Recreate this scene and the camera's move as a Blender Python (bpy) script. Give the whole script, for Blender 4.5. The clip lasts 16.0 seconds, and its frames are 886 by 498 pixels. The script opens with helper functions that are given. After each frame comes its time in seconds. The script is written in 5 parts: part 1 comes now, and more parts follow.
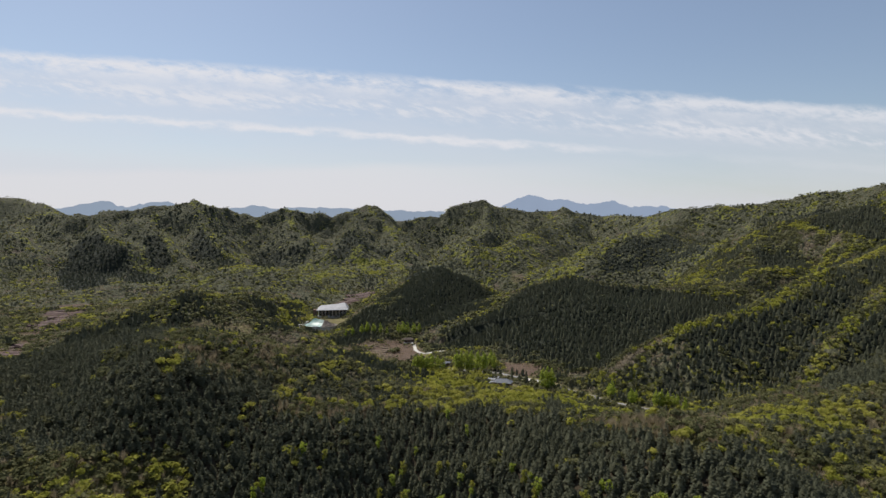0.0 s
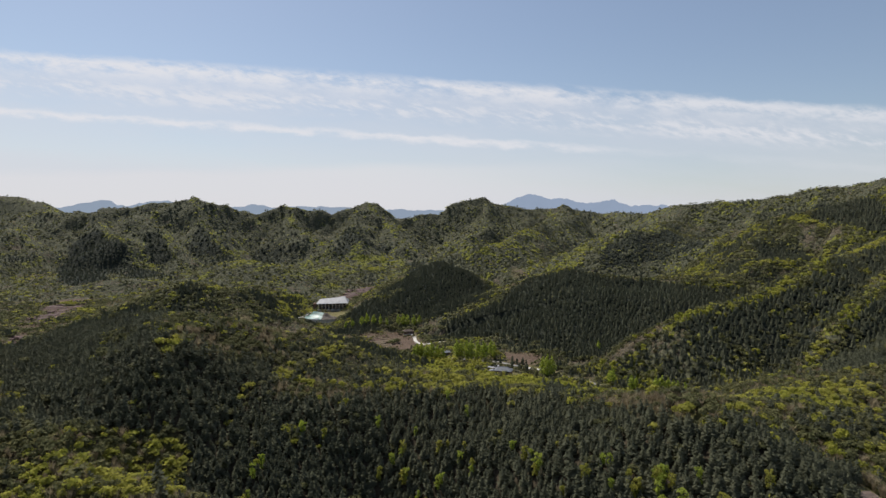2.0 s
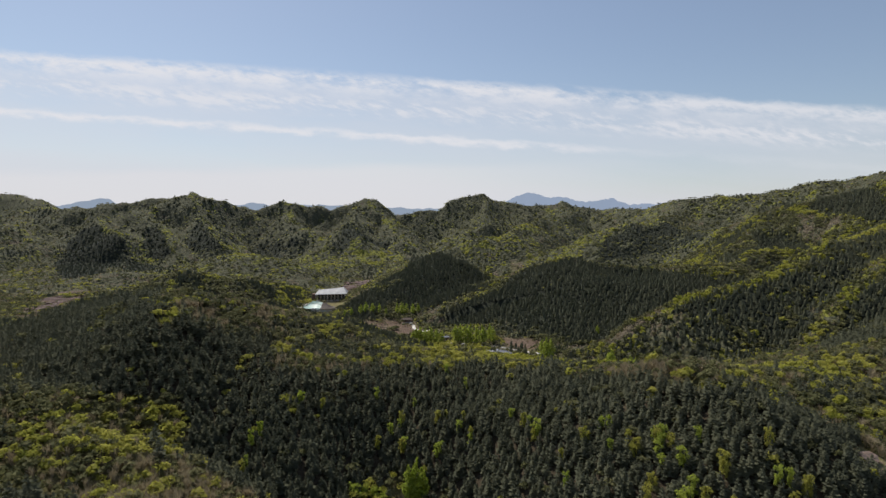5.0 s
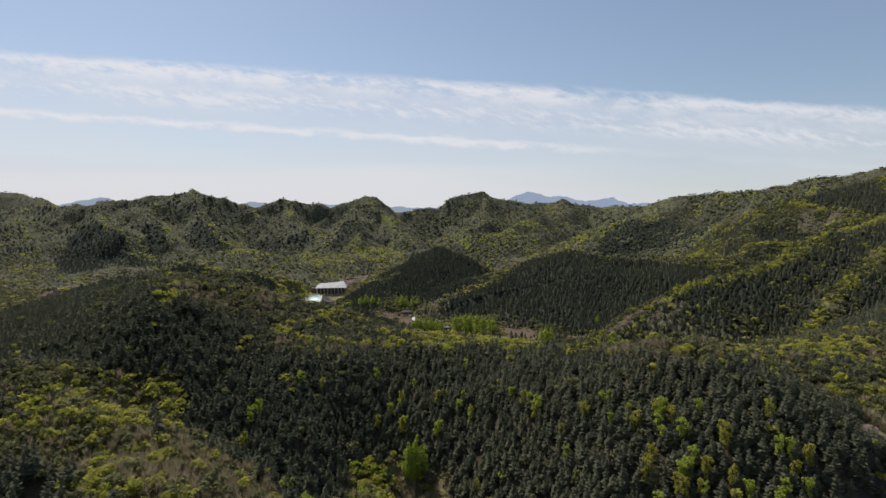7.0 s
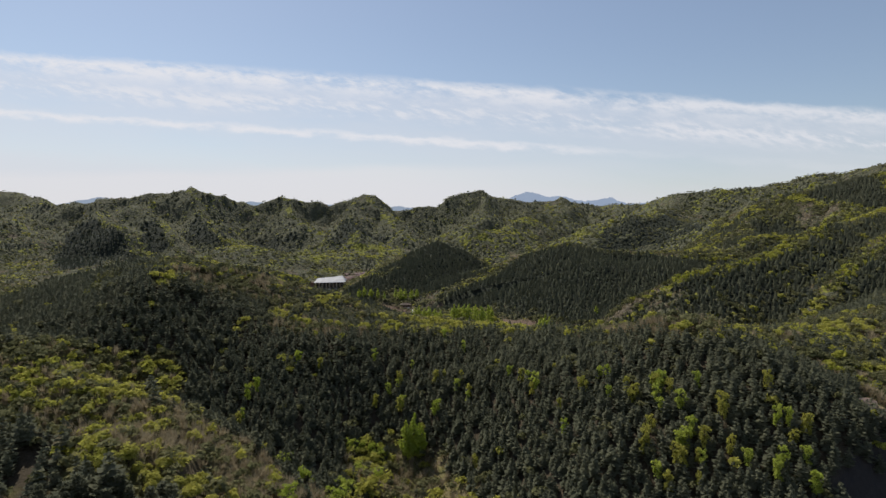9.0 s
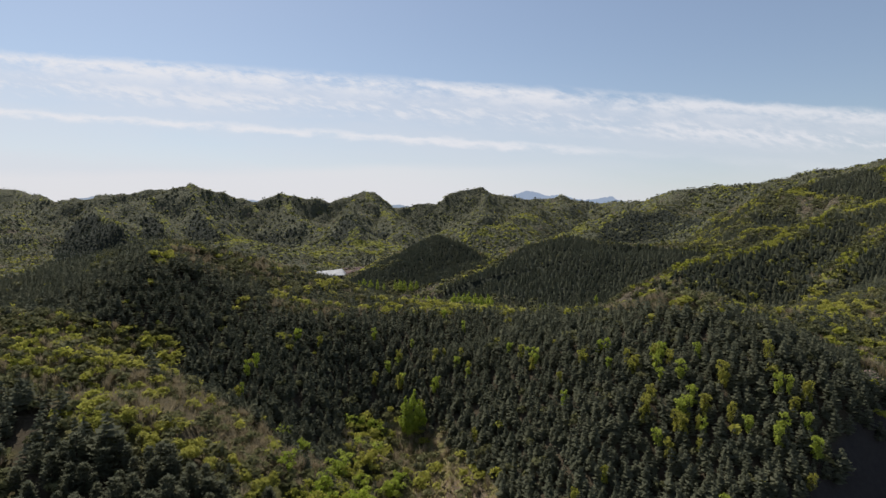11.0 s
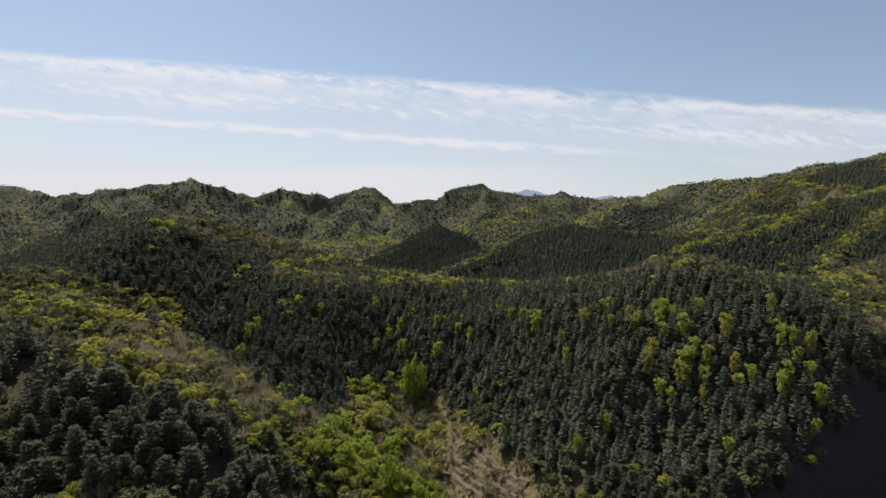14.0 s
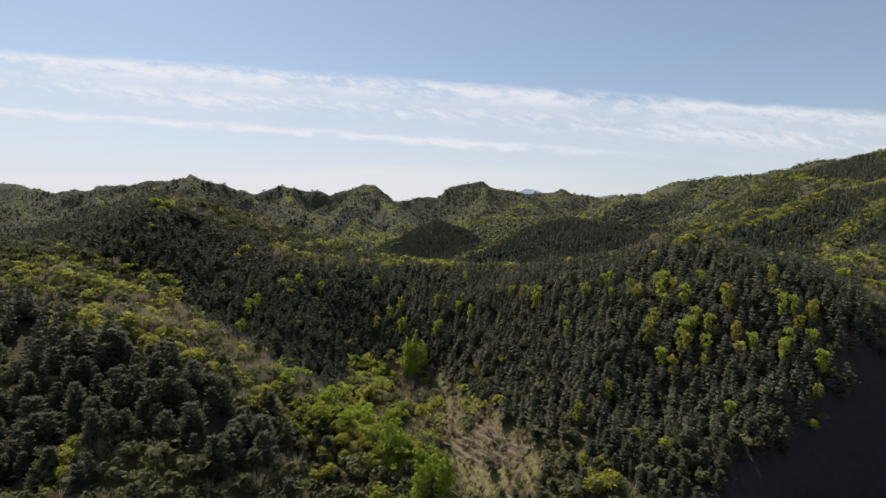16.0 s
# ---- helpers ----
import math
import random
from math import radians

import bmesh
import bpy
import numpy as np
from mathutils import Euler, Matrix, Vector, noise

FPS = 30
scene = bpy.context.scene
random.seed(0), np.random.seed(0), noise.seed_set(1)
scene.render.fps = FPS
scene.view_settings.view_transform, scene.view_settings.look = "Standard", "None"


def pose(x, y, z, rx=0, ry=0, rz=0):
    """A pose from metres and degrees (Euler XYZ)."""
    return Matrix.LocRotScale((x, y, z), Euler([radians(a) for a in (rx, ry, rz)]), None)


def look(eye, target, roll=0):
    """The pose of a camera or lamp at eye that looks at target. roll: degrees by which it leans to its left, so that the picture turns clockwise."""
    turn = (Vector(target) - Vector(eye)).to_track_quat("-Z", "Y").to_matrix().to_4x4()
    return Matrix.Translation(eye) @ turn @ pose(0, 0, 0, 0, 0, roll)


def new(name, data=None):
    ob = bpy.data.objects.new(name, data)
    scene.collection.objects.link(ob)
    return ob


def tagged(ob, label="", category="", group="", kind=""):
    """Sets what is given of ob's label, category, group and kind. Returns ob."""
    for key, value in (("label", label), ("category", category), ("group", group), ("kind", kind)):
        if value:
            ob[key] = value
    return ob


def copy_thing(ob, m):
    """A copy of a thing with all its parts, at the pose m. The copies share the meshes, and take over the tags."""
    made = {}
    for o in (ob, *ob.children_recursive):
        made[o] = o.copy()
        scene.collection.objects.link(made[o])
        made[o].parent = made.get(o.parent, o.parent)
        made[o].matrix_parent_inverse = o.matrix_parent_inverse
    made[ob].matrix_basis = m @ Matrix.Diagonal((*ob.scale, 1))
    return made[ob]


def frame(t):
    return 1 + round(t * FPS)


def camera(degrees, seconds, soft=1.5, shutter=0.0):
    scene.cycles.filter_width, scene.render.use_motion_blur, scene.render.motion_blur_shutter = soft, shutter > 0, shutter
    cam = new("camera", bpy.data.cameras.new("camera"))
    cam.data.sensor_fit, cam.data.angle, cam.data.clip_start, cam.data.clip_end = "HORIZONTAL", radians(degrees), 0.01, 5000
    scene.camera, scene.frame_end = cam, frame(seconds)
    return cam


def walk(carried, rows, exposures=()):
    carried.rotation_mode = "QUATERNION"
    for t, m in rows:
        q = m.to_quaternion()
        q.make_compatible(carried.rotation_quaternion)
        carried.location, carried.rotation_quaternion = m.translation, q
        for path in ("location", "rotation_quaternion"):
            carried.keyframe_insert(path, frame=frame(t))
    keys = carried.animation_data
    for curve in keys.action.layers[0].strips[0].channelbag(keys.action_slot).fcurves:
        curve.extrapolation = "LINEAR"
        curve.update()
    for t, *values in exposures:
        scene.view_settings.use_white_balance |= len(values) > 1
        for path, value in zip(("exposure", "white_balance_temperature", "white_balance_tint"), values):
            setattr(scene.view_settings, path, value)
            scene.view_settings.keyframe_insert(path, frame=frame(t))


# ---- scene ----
cam = camera(75.8, 16.0)
METRES, EYE, TILT, LEAN, TURN = 70.0, 110.0, -3.0, 0.0, 0.0
ROWS = [
    (0.0, 0.0, 0.0, 0.0, 0.0, 0.0, -0.0),
    (0.5, 0.0001, 0.0041, -0.0336, 0.0, 0.0, 0.01),
    (1.0, 0.0009, 0.0039, -0.0641, 0.0, 0.02, 0.02),
    (1.5, 0.0018, 0.0064, -0.0974, -0.01, 0.04, 0.04),
    (2.0, 0.0014, 0.0092, -0.1299, -0.0, 0.02, 0.04),
    (2.5, 0.003, 0.0109, -0.1602, -0.02, 0.0, 0.03),
    (3.0, 0.0044, 0.0122, -0.1902, -0.07, 0.0, 0.04),
    (3.5, 0.0037, 0.0145, -0.2198, -0.1, 0.02, 0.04),
    (4.0, 0.0037, 0.0146, -0.2497, -0.11, 0.02, 0.05),
    (6.5, 0.0016, 0.0179, -0.3993, -0.07, 0.06, 0.04),
    (7.0, 0.0029, 0.0195, -0.4305, -0.1, 0.06, 0.05),
    (7.5, 0.004, 0.022, -0.4621, -0.13, 0.09, 0.05),
    (8.0, 0.0059, 0.0224, -0.4916, -0.14, 0.12, 0.05),
    (8.5, 0.0079, 0.0244, -0.5237, -0.17, 0.14, 0.06),
    (9.0, 0.0095, 0.0258, -0.5552, -0.19, 0.17, 0.04),
    (11.5, 0.0083, 0.0354, -0.7138, -0.21, 0.15, -0.04),
    (12.0, 0.008, 0.0384, -0.7471, -0.2, 0.16, -0.05),
    (12.5, 0.0066, 0.0393, -0.7785, -0.21, 0.17, -0.06),
    (13.0, 0.0035, 0.0402, -0.811, -0.24, 0.18, -0.08),
    (13.5, 0.0021, 0.0408, -0.8426, -0.24, 0.17, -0.11),
    (14.0, -0.0004, 0.0404, -0.8745, -0.24, 0.17, -0.14),
    (14.5, -0.0032, 0.0398, -0.9042, -0.23, 0.18, -0.17),
    (15.0, -0.0052, 0.0403, -0.9357, -0.25, 0.18, -0.21),
    (15.5, -0.0042, 0.0432, -0.9672, -0.26, 0.17, -0.22),
    (16.0, -0.0037, 0.045, -0.9975, -0.24, 0.2, -0.23),
]
walk(cam, [(t, pose(0, 0, EYE, TILT, LEAN, TURN) @ pose(METRES * x, METRES * y, METRES * z, 90 + pitch, roll, yaw)) for t, x, y, z, yaw, pitch, roll in ROWS],
     exposures=((0.0, 0.0), (7.0, 0.02), (13.0, 0.10), (16.0, 0.14)))

# ------------------------------------------------------------------ sky and sun
SUN_ELEVATION, SUN_AZIMUTH = 55, -36   # degrees above the horizon; degrees clockwise from straight ahead
scene.view_settings.exposure = 0.0
toward_sun = Vector((math.sin(radians(SUN_AZIMUTH)) * math.cos(radians(SUN_ELEVATION)), math.cos(radians(SUN_AZIMUTH)) * math.cos(radians(SUN_ELEVATION)), math.sin(radians(SUN_ELEVATION))))
sun_data = bpy.data.lights.new("sun", "SUN")
sun_data.energy, sun_data.angle, sun_data.color = 4.6, radians(0.53), (1.0, 0.95, 0.86)
sun = new("sun", sun_data)
sun.matrix_world = look(toward_sun * 1000, (0, 0, 0))


class Nodes:
    """Short hand for building a node tree."""

    def __init__(self, tree):
        self.tree = tree
        tree.nodes.clear()

    def add(self, kind, values=(), **settings):
        node = self.tree.nodes.new(kind)
        for key, value in settings.items():
            setattr(node, key, value)
        for key, value in dict(values).items():
            if isinstance(value, bpy.types.NodeSocket):
                self.tree.links.new(value, node.inputs[key])
            else:
                node.inputs[key].default_value = value
        return node

    def math(self, operation, a, b=0.0, c=0.0):
        return self.add("ShaderNodeMath", {0: a, 1: b, 2: c}, operation=operation).outputs[0]

    def noise(self, place, scale, detail=4.0, rough=0.55):
        return self.add("ShaderNodeTexNoise", {"Vector": place, "Scale": scale, "Detail": detail, "Roughness": rough}).outputs["Fac"]

    def span(self, value, a, b, lo=0.0, hi=1.0):
        return self.add("ShaderNodeMapRange", {"Value": value, "From Min": a, "From Max": b, "To Min": lo, "To Max": hi}, interpolation_type="SMOOTHSTEP").outputs[0]

    def mix(self, fac, a, b):
        return self.add("ShaderNodeMix", {0: fac, 6: a, 7: b}, data_type="RGBA").outputs[2]


world = bpy.data.worlds.new("sky")
scene.world = world
world.use_nodes = True
n = Nodes(world.node_tree)
air = n.add("ShaderNodeTexSky", sky_type="NISHITA", sun_disc=False, sun_elevation=radians(SUN_ELEVATION), sun_rotation=radians(SUN_AZIMUTH), altitude=300, air_density=1.0, dust_density=1.0, ozone_density=1.0)
way = n.add("ShaderNodeTexCoord").outputs["Generated"]
axes = n.add("ShaderNodeSeparateXYZ", {0: way}).outputs
ahead = n.math("MAXIMUM", n.math("ABSOLUTE", axes[1]), 0.12)
side, rise = n.math("DIVIDE", axes[0], ahead), n.math("DIVIDE", axes[2], ahead)
# cirrus in long streets that sink to the right
tilted = n.math("ADD", rise, n.math("MULTIPLY", side, 0.064))
spot = n.add("ShaderNodeCombineXYZ", {0: side, 1: n.math("MULTIPLY", tilted, 5.0), 2: 0.0}).outputs[0]
fine = n.add("ShaderNodeCombineXYZ", {0: side, 1: n.math("MULTIPLY", tilted, 2.6), 2: 4.0}).outputs[0]
fleck = n.add("ShaderNodeCombineXYZ", {0: n.math("ADD", side, n.math("MULTIPLY", tilted, 1.5)), 1: n.math("MULTIPLY", tilted, 2.2), 2: 9.0}).outputs[0]
broad_noise, fine_noise, fleck_noise = n.noise(spot, 2.6, 5, 0.55), n.noise(fine, 15.0, 8, 0.66), n.noise(fleck, 34.0, 5, 0.6)
wisp = n.math("ADD", n.math("MULTIPLY", broad_noise, 0.42), n.math("ADD", n.math("MULTIPLY", fine_noise, 0.40), n.math("MULTIPLY", fleck_noise, 0.18)))
bent = n.math("ADD", tilted, n.math("ADD", n.math("MULTIPLY", n.math("SUBTRACT", broad_noise, 0.5), 0.016), n.math("MULTIPLY", n.math("SUBTRACT", fine_noise, 0.5), 0.030)))


def street(middle, below, above, low, high, grain=wisp):
    """A band of cloud at that tilted height, thinning below and above it."""
    inside = n.math("MULTIPLY", n.span(bent, middle - below, middle), n.span(bent, middle + above, middle))
    return n.math("MULTIPLY", inside, n.span(grain, low, high))


cloud = n.math("MULTIPLY", street(0.233, 0.042, 0.016, 0.40, 0.56), n.span(side, 0.9, -0.2, 0.82, 1.0))
flecks = n.math("ADD", n.math("MULTIPLY", fleck_noise, 0.55), n.math("MULTIPLY", broad_noise, 0.45))
cloud = n.math("MAXIMUM", cloud, n.math("MULTIPLY", street(0.186, 0.030, 0.034, 0.44, 0.60, flecks), 0.75))
cloud = n.math("MAXIMUM", cloud, n.math("MULTIPLY", street(0.139, 0.012, 0.009, 0.34, 0.54), n.span(side, 0.40, 0.12, 0.15, 0.95)))
low_edge = n.math("ADD", n.math("ADD", rise, n.math("MULTIPLY", side, -0.012)), n.math("MULTIPLY", n.math("SUBTRACT", broad_noise, 0.5), 0.05))
low_bank = n.math("MULTIPLY", n.span(low_edge, 0.106, 0.082), n.span(side, 0.42, -0.15, 0.0, 0.55))
sheet_cloud = n.math("MULTIPLY", n.span(bent, 0.250, 0.196), n.span(broad_noise, 0.2, 0.6, 0.40, 0.62))
low = n.math("MAXIMUM", n.math("MULTIPLY", n.span(bent, 0.150, 0.040), 0.86), 0.10)
whole = n.mix(n.math("MAXIMUM", sheet_cloud, low), air.outputs[0], (6.75, 6.95, 7.65, 1))
whole = n.mix(low_bank, whole, (7.7, 7.55, 7.8, 1))
whole = n.mix(n.math("MULTIPLY", cloud, 0.92), whole, (7.9, 7.9, 8.3, 1))
n.add("ShaderNodeOutputWorld", {"Surface": n.add("ShaderNodeBackground", {"Color": whole, "Strength": 0.096}).outputs[0]})

# ------------------------------------------------------------------ materials
def material(name):
    made = bpy.data.materials.new(name)
    made.use_nodes = True
    return made, Nodes(made.node_tree)


def foliage(name, dark, light, tip, through_leaf, patch=0.16):
    """Leaves: two greens that drift from tree to tree and from leaf to leaf, and let some light through."""
    made, n = material(name)
    where = n.add("ShaderNodeNewGeometry").outputs
    drift = n.span(n.noise(where["Position"], patch, 2, 0.5), 0.3, 0.7)
    broad = n.span(n.noise(where["Position"], 0.021, 2, 0.5), 0.35, 0.65)
    colour = n.mix(drift, (*dark, 1), (*light, 1))
    colour = n.mix(n.math("MULTIPLY", broad, 0.45), colour, (*tip, 1))
    colour = n.mix(n.span(where["Random Per Island"], 0.6, 1.0, 0.0, 0.55), colour, (*tip, 1))
    rough = n.add("ShaderNodeBsdfPrincipled", {"Base Color": colour, "Roughness": 0.75, "Specular IOR Level": 0.08})
    glow = n.add("ShaderNodeBsdfTranslucent", {"Color": colour})
    both = n.add("ShaderNodeMixShader", {0: through_leaf, 1: rough.outputs[0], 2: glow.outputs[0]})
    n.add("ShaderNodeOutputMaterial", {"Surface": both.outputs[0]})
    return made


def surface(name, base, other, size, rough=0.8, bump=0.3, metal=0.0, grain=6.0):
    """A dull surface with blotches of that size and a fine grain."""
    made, n = material(name)
    place = n.add("ShaderNodeTexCoord").outputs["Object"]
    blotch = n.span(n.noise(place, 1 / size, 5, 0.6), 0.35, 0.68)
    speck = n.noise(place, grain / size, 4, 0.6)
    colour = n.mix(blotch, (*base, 1), (*other, 1))
    colour = n.mix(n.span(speck, 0.5, 0.85, 0.0, 0.4), colour, tuple(0.5 * v for v in base) + (1,))
    relief = n.add("ShaderNodeBump", {"Strength": bump, "Distance": 0.1 * size, "Height": speck}).outputs[0]
    shader = n.add("ShaderNodeBsdfPrincipled", {"Base Color": colour, "Roughness": rough, "Metallic": metal, "Normal": relief})
    n.add("ShaderNodeOutputMaterial", {"Surface": shader.outputs[0]})
    return made


PINE = foliage("pine_needles", (0.112, 0.119, 0.078), (0.142, 0.148, 0.096), (0.170, 0.172, 0.110), 0.50)
FRESH = foliage("fresh_leaves", (0.235, 0.252, 0.040), (0.335, 0.336, 0.056), (0.440, 0.402, 0.108), 0.54)
OLIVE = foliage("young_leaves", (0.086, 0.091, 0.042), (0.130, 0.131, 0.054), (0.190, 0.178, 0.085), 0.36)
POPLAR = foliage("poplar_leaves", (0.250, 0.325, 0.042), (0.345, 0.405, 0.058), (0.440, 0.470, 0.110), 0.52)
TWIGS = foliage("bare_twigs", (0.250, 0.200, 0.130), (0.310, 0.252, 0.165), (0.335, 0.290, 0.180), 0.34)
STRAW = foliage("dry_grass", (0.260, 0.230, 0.085), (0.360, 0.308, 0.135), (0.410, 0.345, 0.175), 0.42)
BARK = surface("bark", (0.085, 0.062, 0.045), (0.050, 0.040, 0.032), 0.3, 0.95)


def ground_cover():
    made, n = material("ground_cover")
    place = n.add("ShaderNodeNewGeometry").outputs["Position"]
    grass = n.mix(n.noise(place, 0.35, 5, 0.65), (0.062, 0.066, 0.020, 1), (0.150, 0.135, 0.052, 1))
    litter = n.mix(n.noise(place, 0.9, 4, 0.7), (0.045, 0.035, 0.020, 1), (0.115, 0.088, 0.055, 1))
    soil = n.mix(n.noise(place, 0.5, 5, 0.7), (0.120, 0.080, 0.055, 1), (0.200, 0.145, 0.100, 1))
    colour = n.mix(n.span(n.noise(place, 0.045, 4, 0.6), 0.46, 0.62), grass, litter)
    colour = n.mix(n.span(n.noise(place, 0.020, 5, 0.65), 0.62, 0.74), colour, soil)
    # the closed canopy of far woods: crowns of several kinds, side by side
    crowns = n.add("ShaderNodeTexVoronoi", {"Vector": n.add("ShaderNodeMapping", {"Vector": place, "Scale": (0.19, 0.19, 0.12)}).outputs[0], "Scale": 1.0, "Randomness": 1.0})
    pick = n.add("ShaderNodeSeparateColor", {0: crowns.outputs["Color"]}).outputs
    drift = n.noise(place, 0.02, 4, 0.6)

    spread = n.span(n.noise(place, 0.035, 2, 0.5), 0.28, 0.72)
    draw = n.math("ADD", n.math("MULTIPLY", pick[0], 0.4), n.math("MULTIPLY", spread, 0.6))

    def upto(name):
        return n.math("LESS_THAN", draw, n.add("ShaderNodeAttribute", attribute_name=name).outputs["Fac"])
    # colours below the leaves' own: the shade between crowns is put into them
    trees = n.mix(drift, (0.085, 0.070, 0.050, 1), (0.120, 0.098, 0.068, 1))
    # scrub green greyed and blued, so the colour itself carries distance haze
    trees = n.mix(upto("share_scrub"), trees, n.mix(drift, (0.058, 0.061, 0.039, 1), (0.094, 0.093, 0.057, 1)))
    trees = n.mix(upto("share_fresh"), trees, n.mix(drift, (0.120, 0.130, 0.024, 1), (0.175, 0.170, 0.036, 1)))
    trees = n.mix(upto("share_pine"), trees, n.mix(drift, (0.016, 0.019, 0.014, 1), (0.028, 0.032, 0.022, 1)))
    trees = n.mix(n.span(pick[1], 0.5, 1.0, 0.0, 0.35), trees, (0.030, 0.034, 0.018, 1))
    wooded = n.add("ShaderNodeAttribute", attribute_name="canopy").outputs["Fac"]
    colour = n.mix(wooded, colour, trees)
    # needle litter under the pines, tilled or trodden earth, and rock where it is steep
    needles = n.mix(n.noise(place, 1.3, 4, 0.7), (0.036, 0.030, 0.020, 1), (0.080, 0.062, 0.040, 1))
    colour = n.mix(n.math("MULTIPLY", n.add("ShaderNodeAttribute", attribute_name="needle_litter").outputs["Fac"], n.math("SUBTRACT", 1.0, wooded)), colour, needles)
    earth = n.mix(n.span(n.noise(place, 1.1, 6, 0.75), 0.3, 0.7), (0.105, 0.076, 0.050, 1), (0.250, 0.186, 0.124, 1))
    earth = n.mix(n.span(n.noise(place, 0.30, 6, 0.78), 0.38, 0.60), earth, n.mix(n.span(n.noise(place, 2.2, 5, 0.75), 0.3, 0.7), (0.095, 0.096, 0.032, 1), (0.250, 0.230, 0.085, 1)))
    colour = n.mix(n.add("ShaderNodeAttribute", attribute_name="bare_earth").outputs["Fac"], colour, earth)
    red = n.mix(n.noise(place, 0.25, 5, 0.7), (0.068, 0.043, 0.036, 1), (0.135, 0.090, 0.072, 1))
    colour = n.mix(n.math("MULTIPLY", n.add("ShaderNodeAttribute", attribute_name="red_soil").outputs["Fac"], 0.85), colour, red)
    upright = n.add("ShaderNodeSeparateXYZ", {0: n.add("ShaderNodeNewGeometry").outputs["Normal"]}).outputs[2]
    # rock nearly black: the deep shade of the pit is put into its colour
    rock = n.mix(n.noise(place, 0.6, 5, 0.7), (0.024, 0.023, 0.024, 1), (0.062, 0.055, 0.050, 1))
    colour = n.mix(n.math("MULTIPLY", n.span(upright, 0.66, 0.52), n.math("SUBTRACT", 1.0, wooded)), colour, rock)
    colour = n.mix(n.add("ShaderNodeAttribute", attribute_name="shaded_quarry_rock").outputs["Fac"], colour, rock)
    bumps = n.add("ShaderNodeBump", {"Strength": 0.8, "Distance": 0.7, "Height": n.noise(place, 0.8, 5, 0.7)}).outputs[0]
    domes = n.math("MULTIPLY", n.math("SUBTRACT", 1.0, n.math("ADD", crowns.outputs["Distance"], n.math("MULTIPLY", n.noise(place, 0.6, 3, 0.6), 0.35))), wooded)
    bumps = n.add("ShaderNodeBump", {"Strength": 1.0, "Distance": 3.4, "Height": domes, "Normal": bumps}).outputs[0]
    shader = n.add("ShaderNodeBsdfPrincipled", {"Base Color": colour, "Roughness": 0.95, "Specular IOR Level": 0.15, "Normal": bumps})
    n.add("ShaderNodeOutputMaterial", {"Surface": shader.outputs[0]})
    return made


GROUND = ground_cover()
ASPHALT = surface("worn_asphalt", (0.24, 0.23, 0.215), (0.17, 0.165, 0.155), 3.0, 0.9, 0.15)
CONCRETE = surface("pale_concrete", (0.52, 0.49, 0.44), (0.42, 0.40, 0.36), 2.5, 0.85, 0.15)
PLASTER = surface("white_plaster", (0.62, 0.59, 0.55), (0.48, 0.45, 0.41), 2.0, 0.9, 0.15)
BRICK = surface("brown_brick", (0.20, 0.12, 0.085), (0.15, 0.095, 0.07), 1.5, 0.9, 0.25)
SLATE = surface("grey_roof_tiles", (0.13, 0.14, 0.16), (0.09, 0.10, 0.12), 2.0, 0.7, 0.4)
SHEET = surface("white_roof_sheet", (0.36, 0.36, 0.375), (0.27, 0.27, 0.285), 6.0, 0.7, 0.1)
TEAL = surface("pale_teal_roofing", (0.40, 0.58, 0.54), (0.32, 0.50, 0.47), 6.0, 0.40, 0.1)
BROWN_ROOF = surface("weathered_brown_roofing", (0.20, 0.165, 0.14), (0.14, 0.12, 0.105), 5.0, 0.8, 0.15)
DARK_GLASS = surface("dark_glazing", (0.035, 0.040, 0.045), (0.025, 0.028, 0.032), 2.0, 0.15, 0.02)
TIMBER = surface("dark_timber", (0.085, 0.058, 0.042), (0.060, 0.042, 0.032), 1.0, 0.85, 0.3)
STONE = surface("brown_rock", (0.150, 0.105, 0.085), (0.070, 0.055, 0.048), 1.6, 0.95, 0.8)
RED_EARTH = surface("red_earth", (0.110, 0.064, 0.054), (0.066, 0.043, 0.038), 3.0, 0.95, 0.5)
BANK = surface("dry_earth_bank", (0.165, 0.116, 0.080), (0.110, 0.088, 0.048), 1.6, 0.95, 0.6)
PAINT = surface("white_car_paint", (0.70, 0.70, 0.70), (0.62, 0.62, 0.62), 2.0, 0.3, 0.0)
TYRE = surface("black_rubber", (0.02, 0.02, 0.02), (0.03, 0.03, 0.03), 0.3, 0.9, 0.1)


# haze put into the ranges themselves, as an even blue glow
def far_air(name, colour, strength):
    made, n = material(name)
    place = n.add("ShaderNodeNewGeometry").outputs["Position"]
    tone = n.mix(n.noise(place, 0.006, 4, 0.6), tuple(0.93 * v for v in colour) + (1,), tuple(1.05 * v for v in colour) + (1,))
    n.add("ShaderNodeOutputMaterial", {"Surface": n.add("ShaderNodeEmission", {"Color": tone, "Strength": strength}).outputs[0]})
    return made

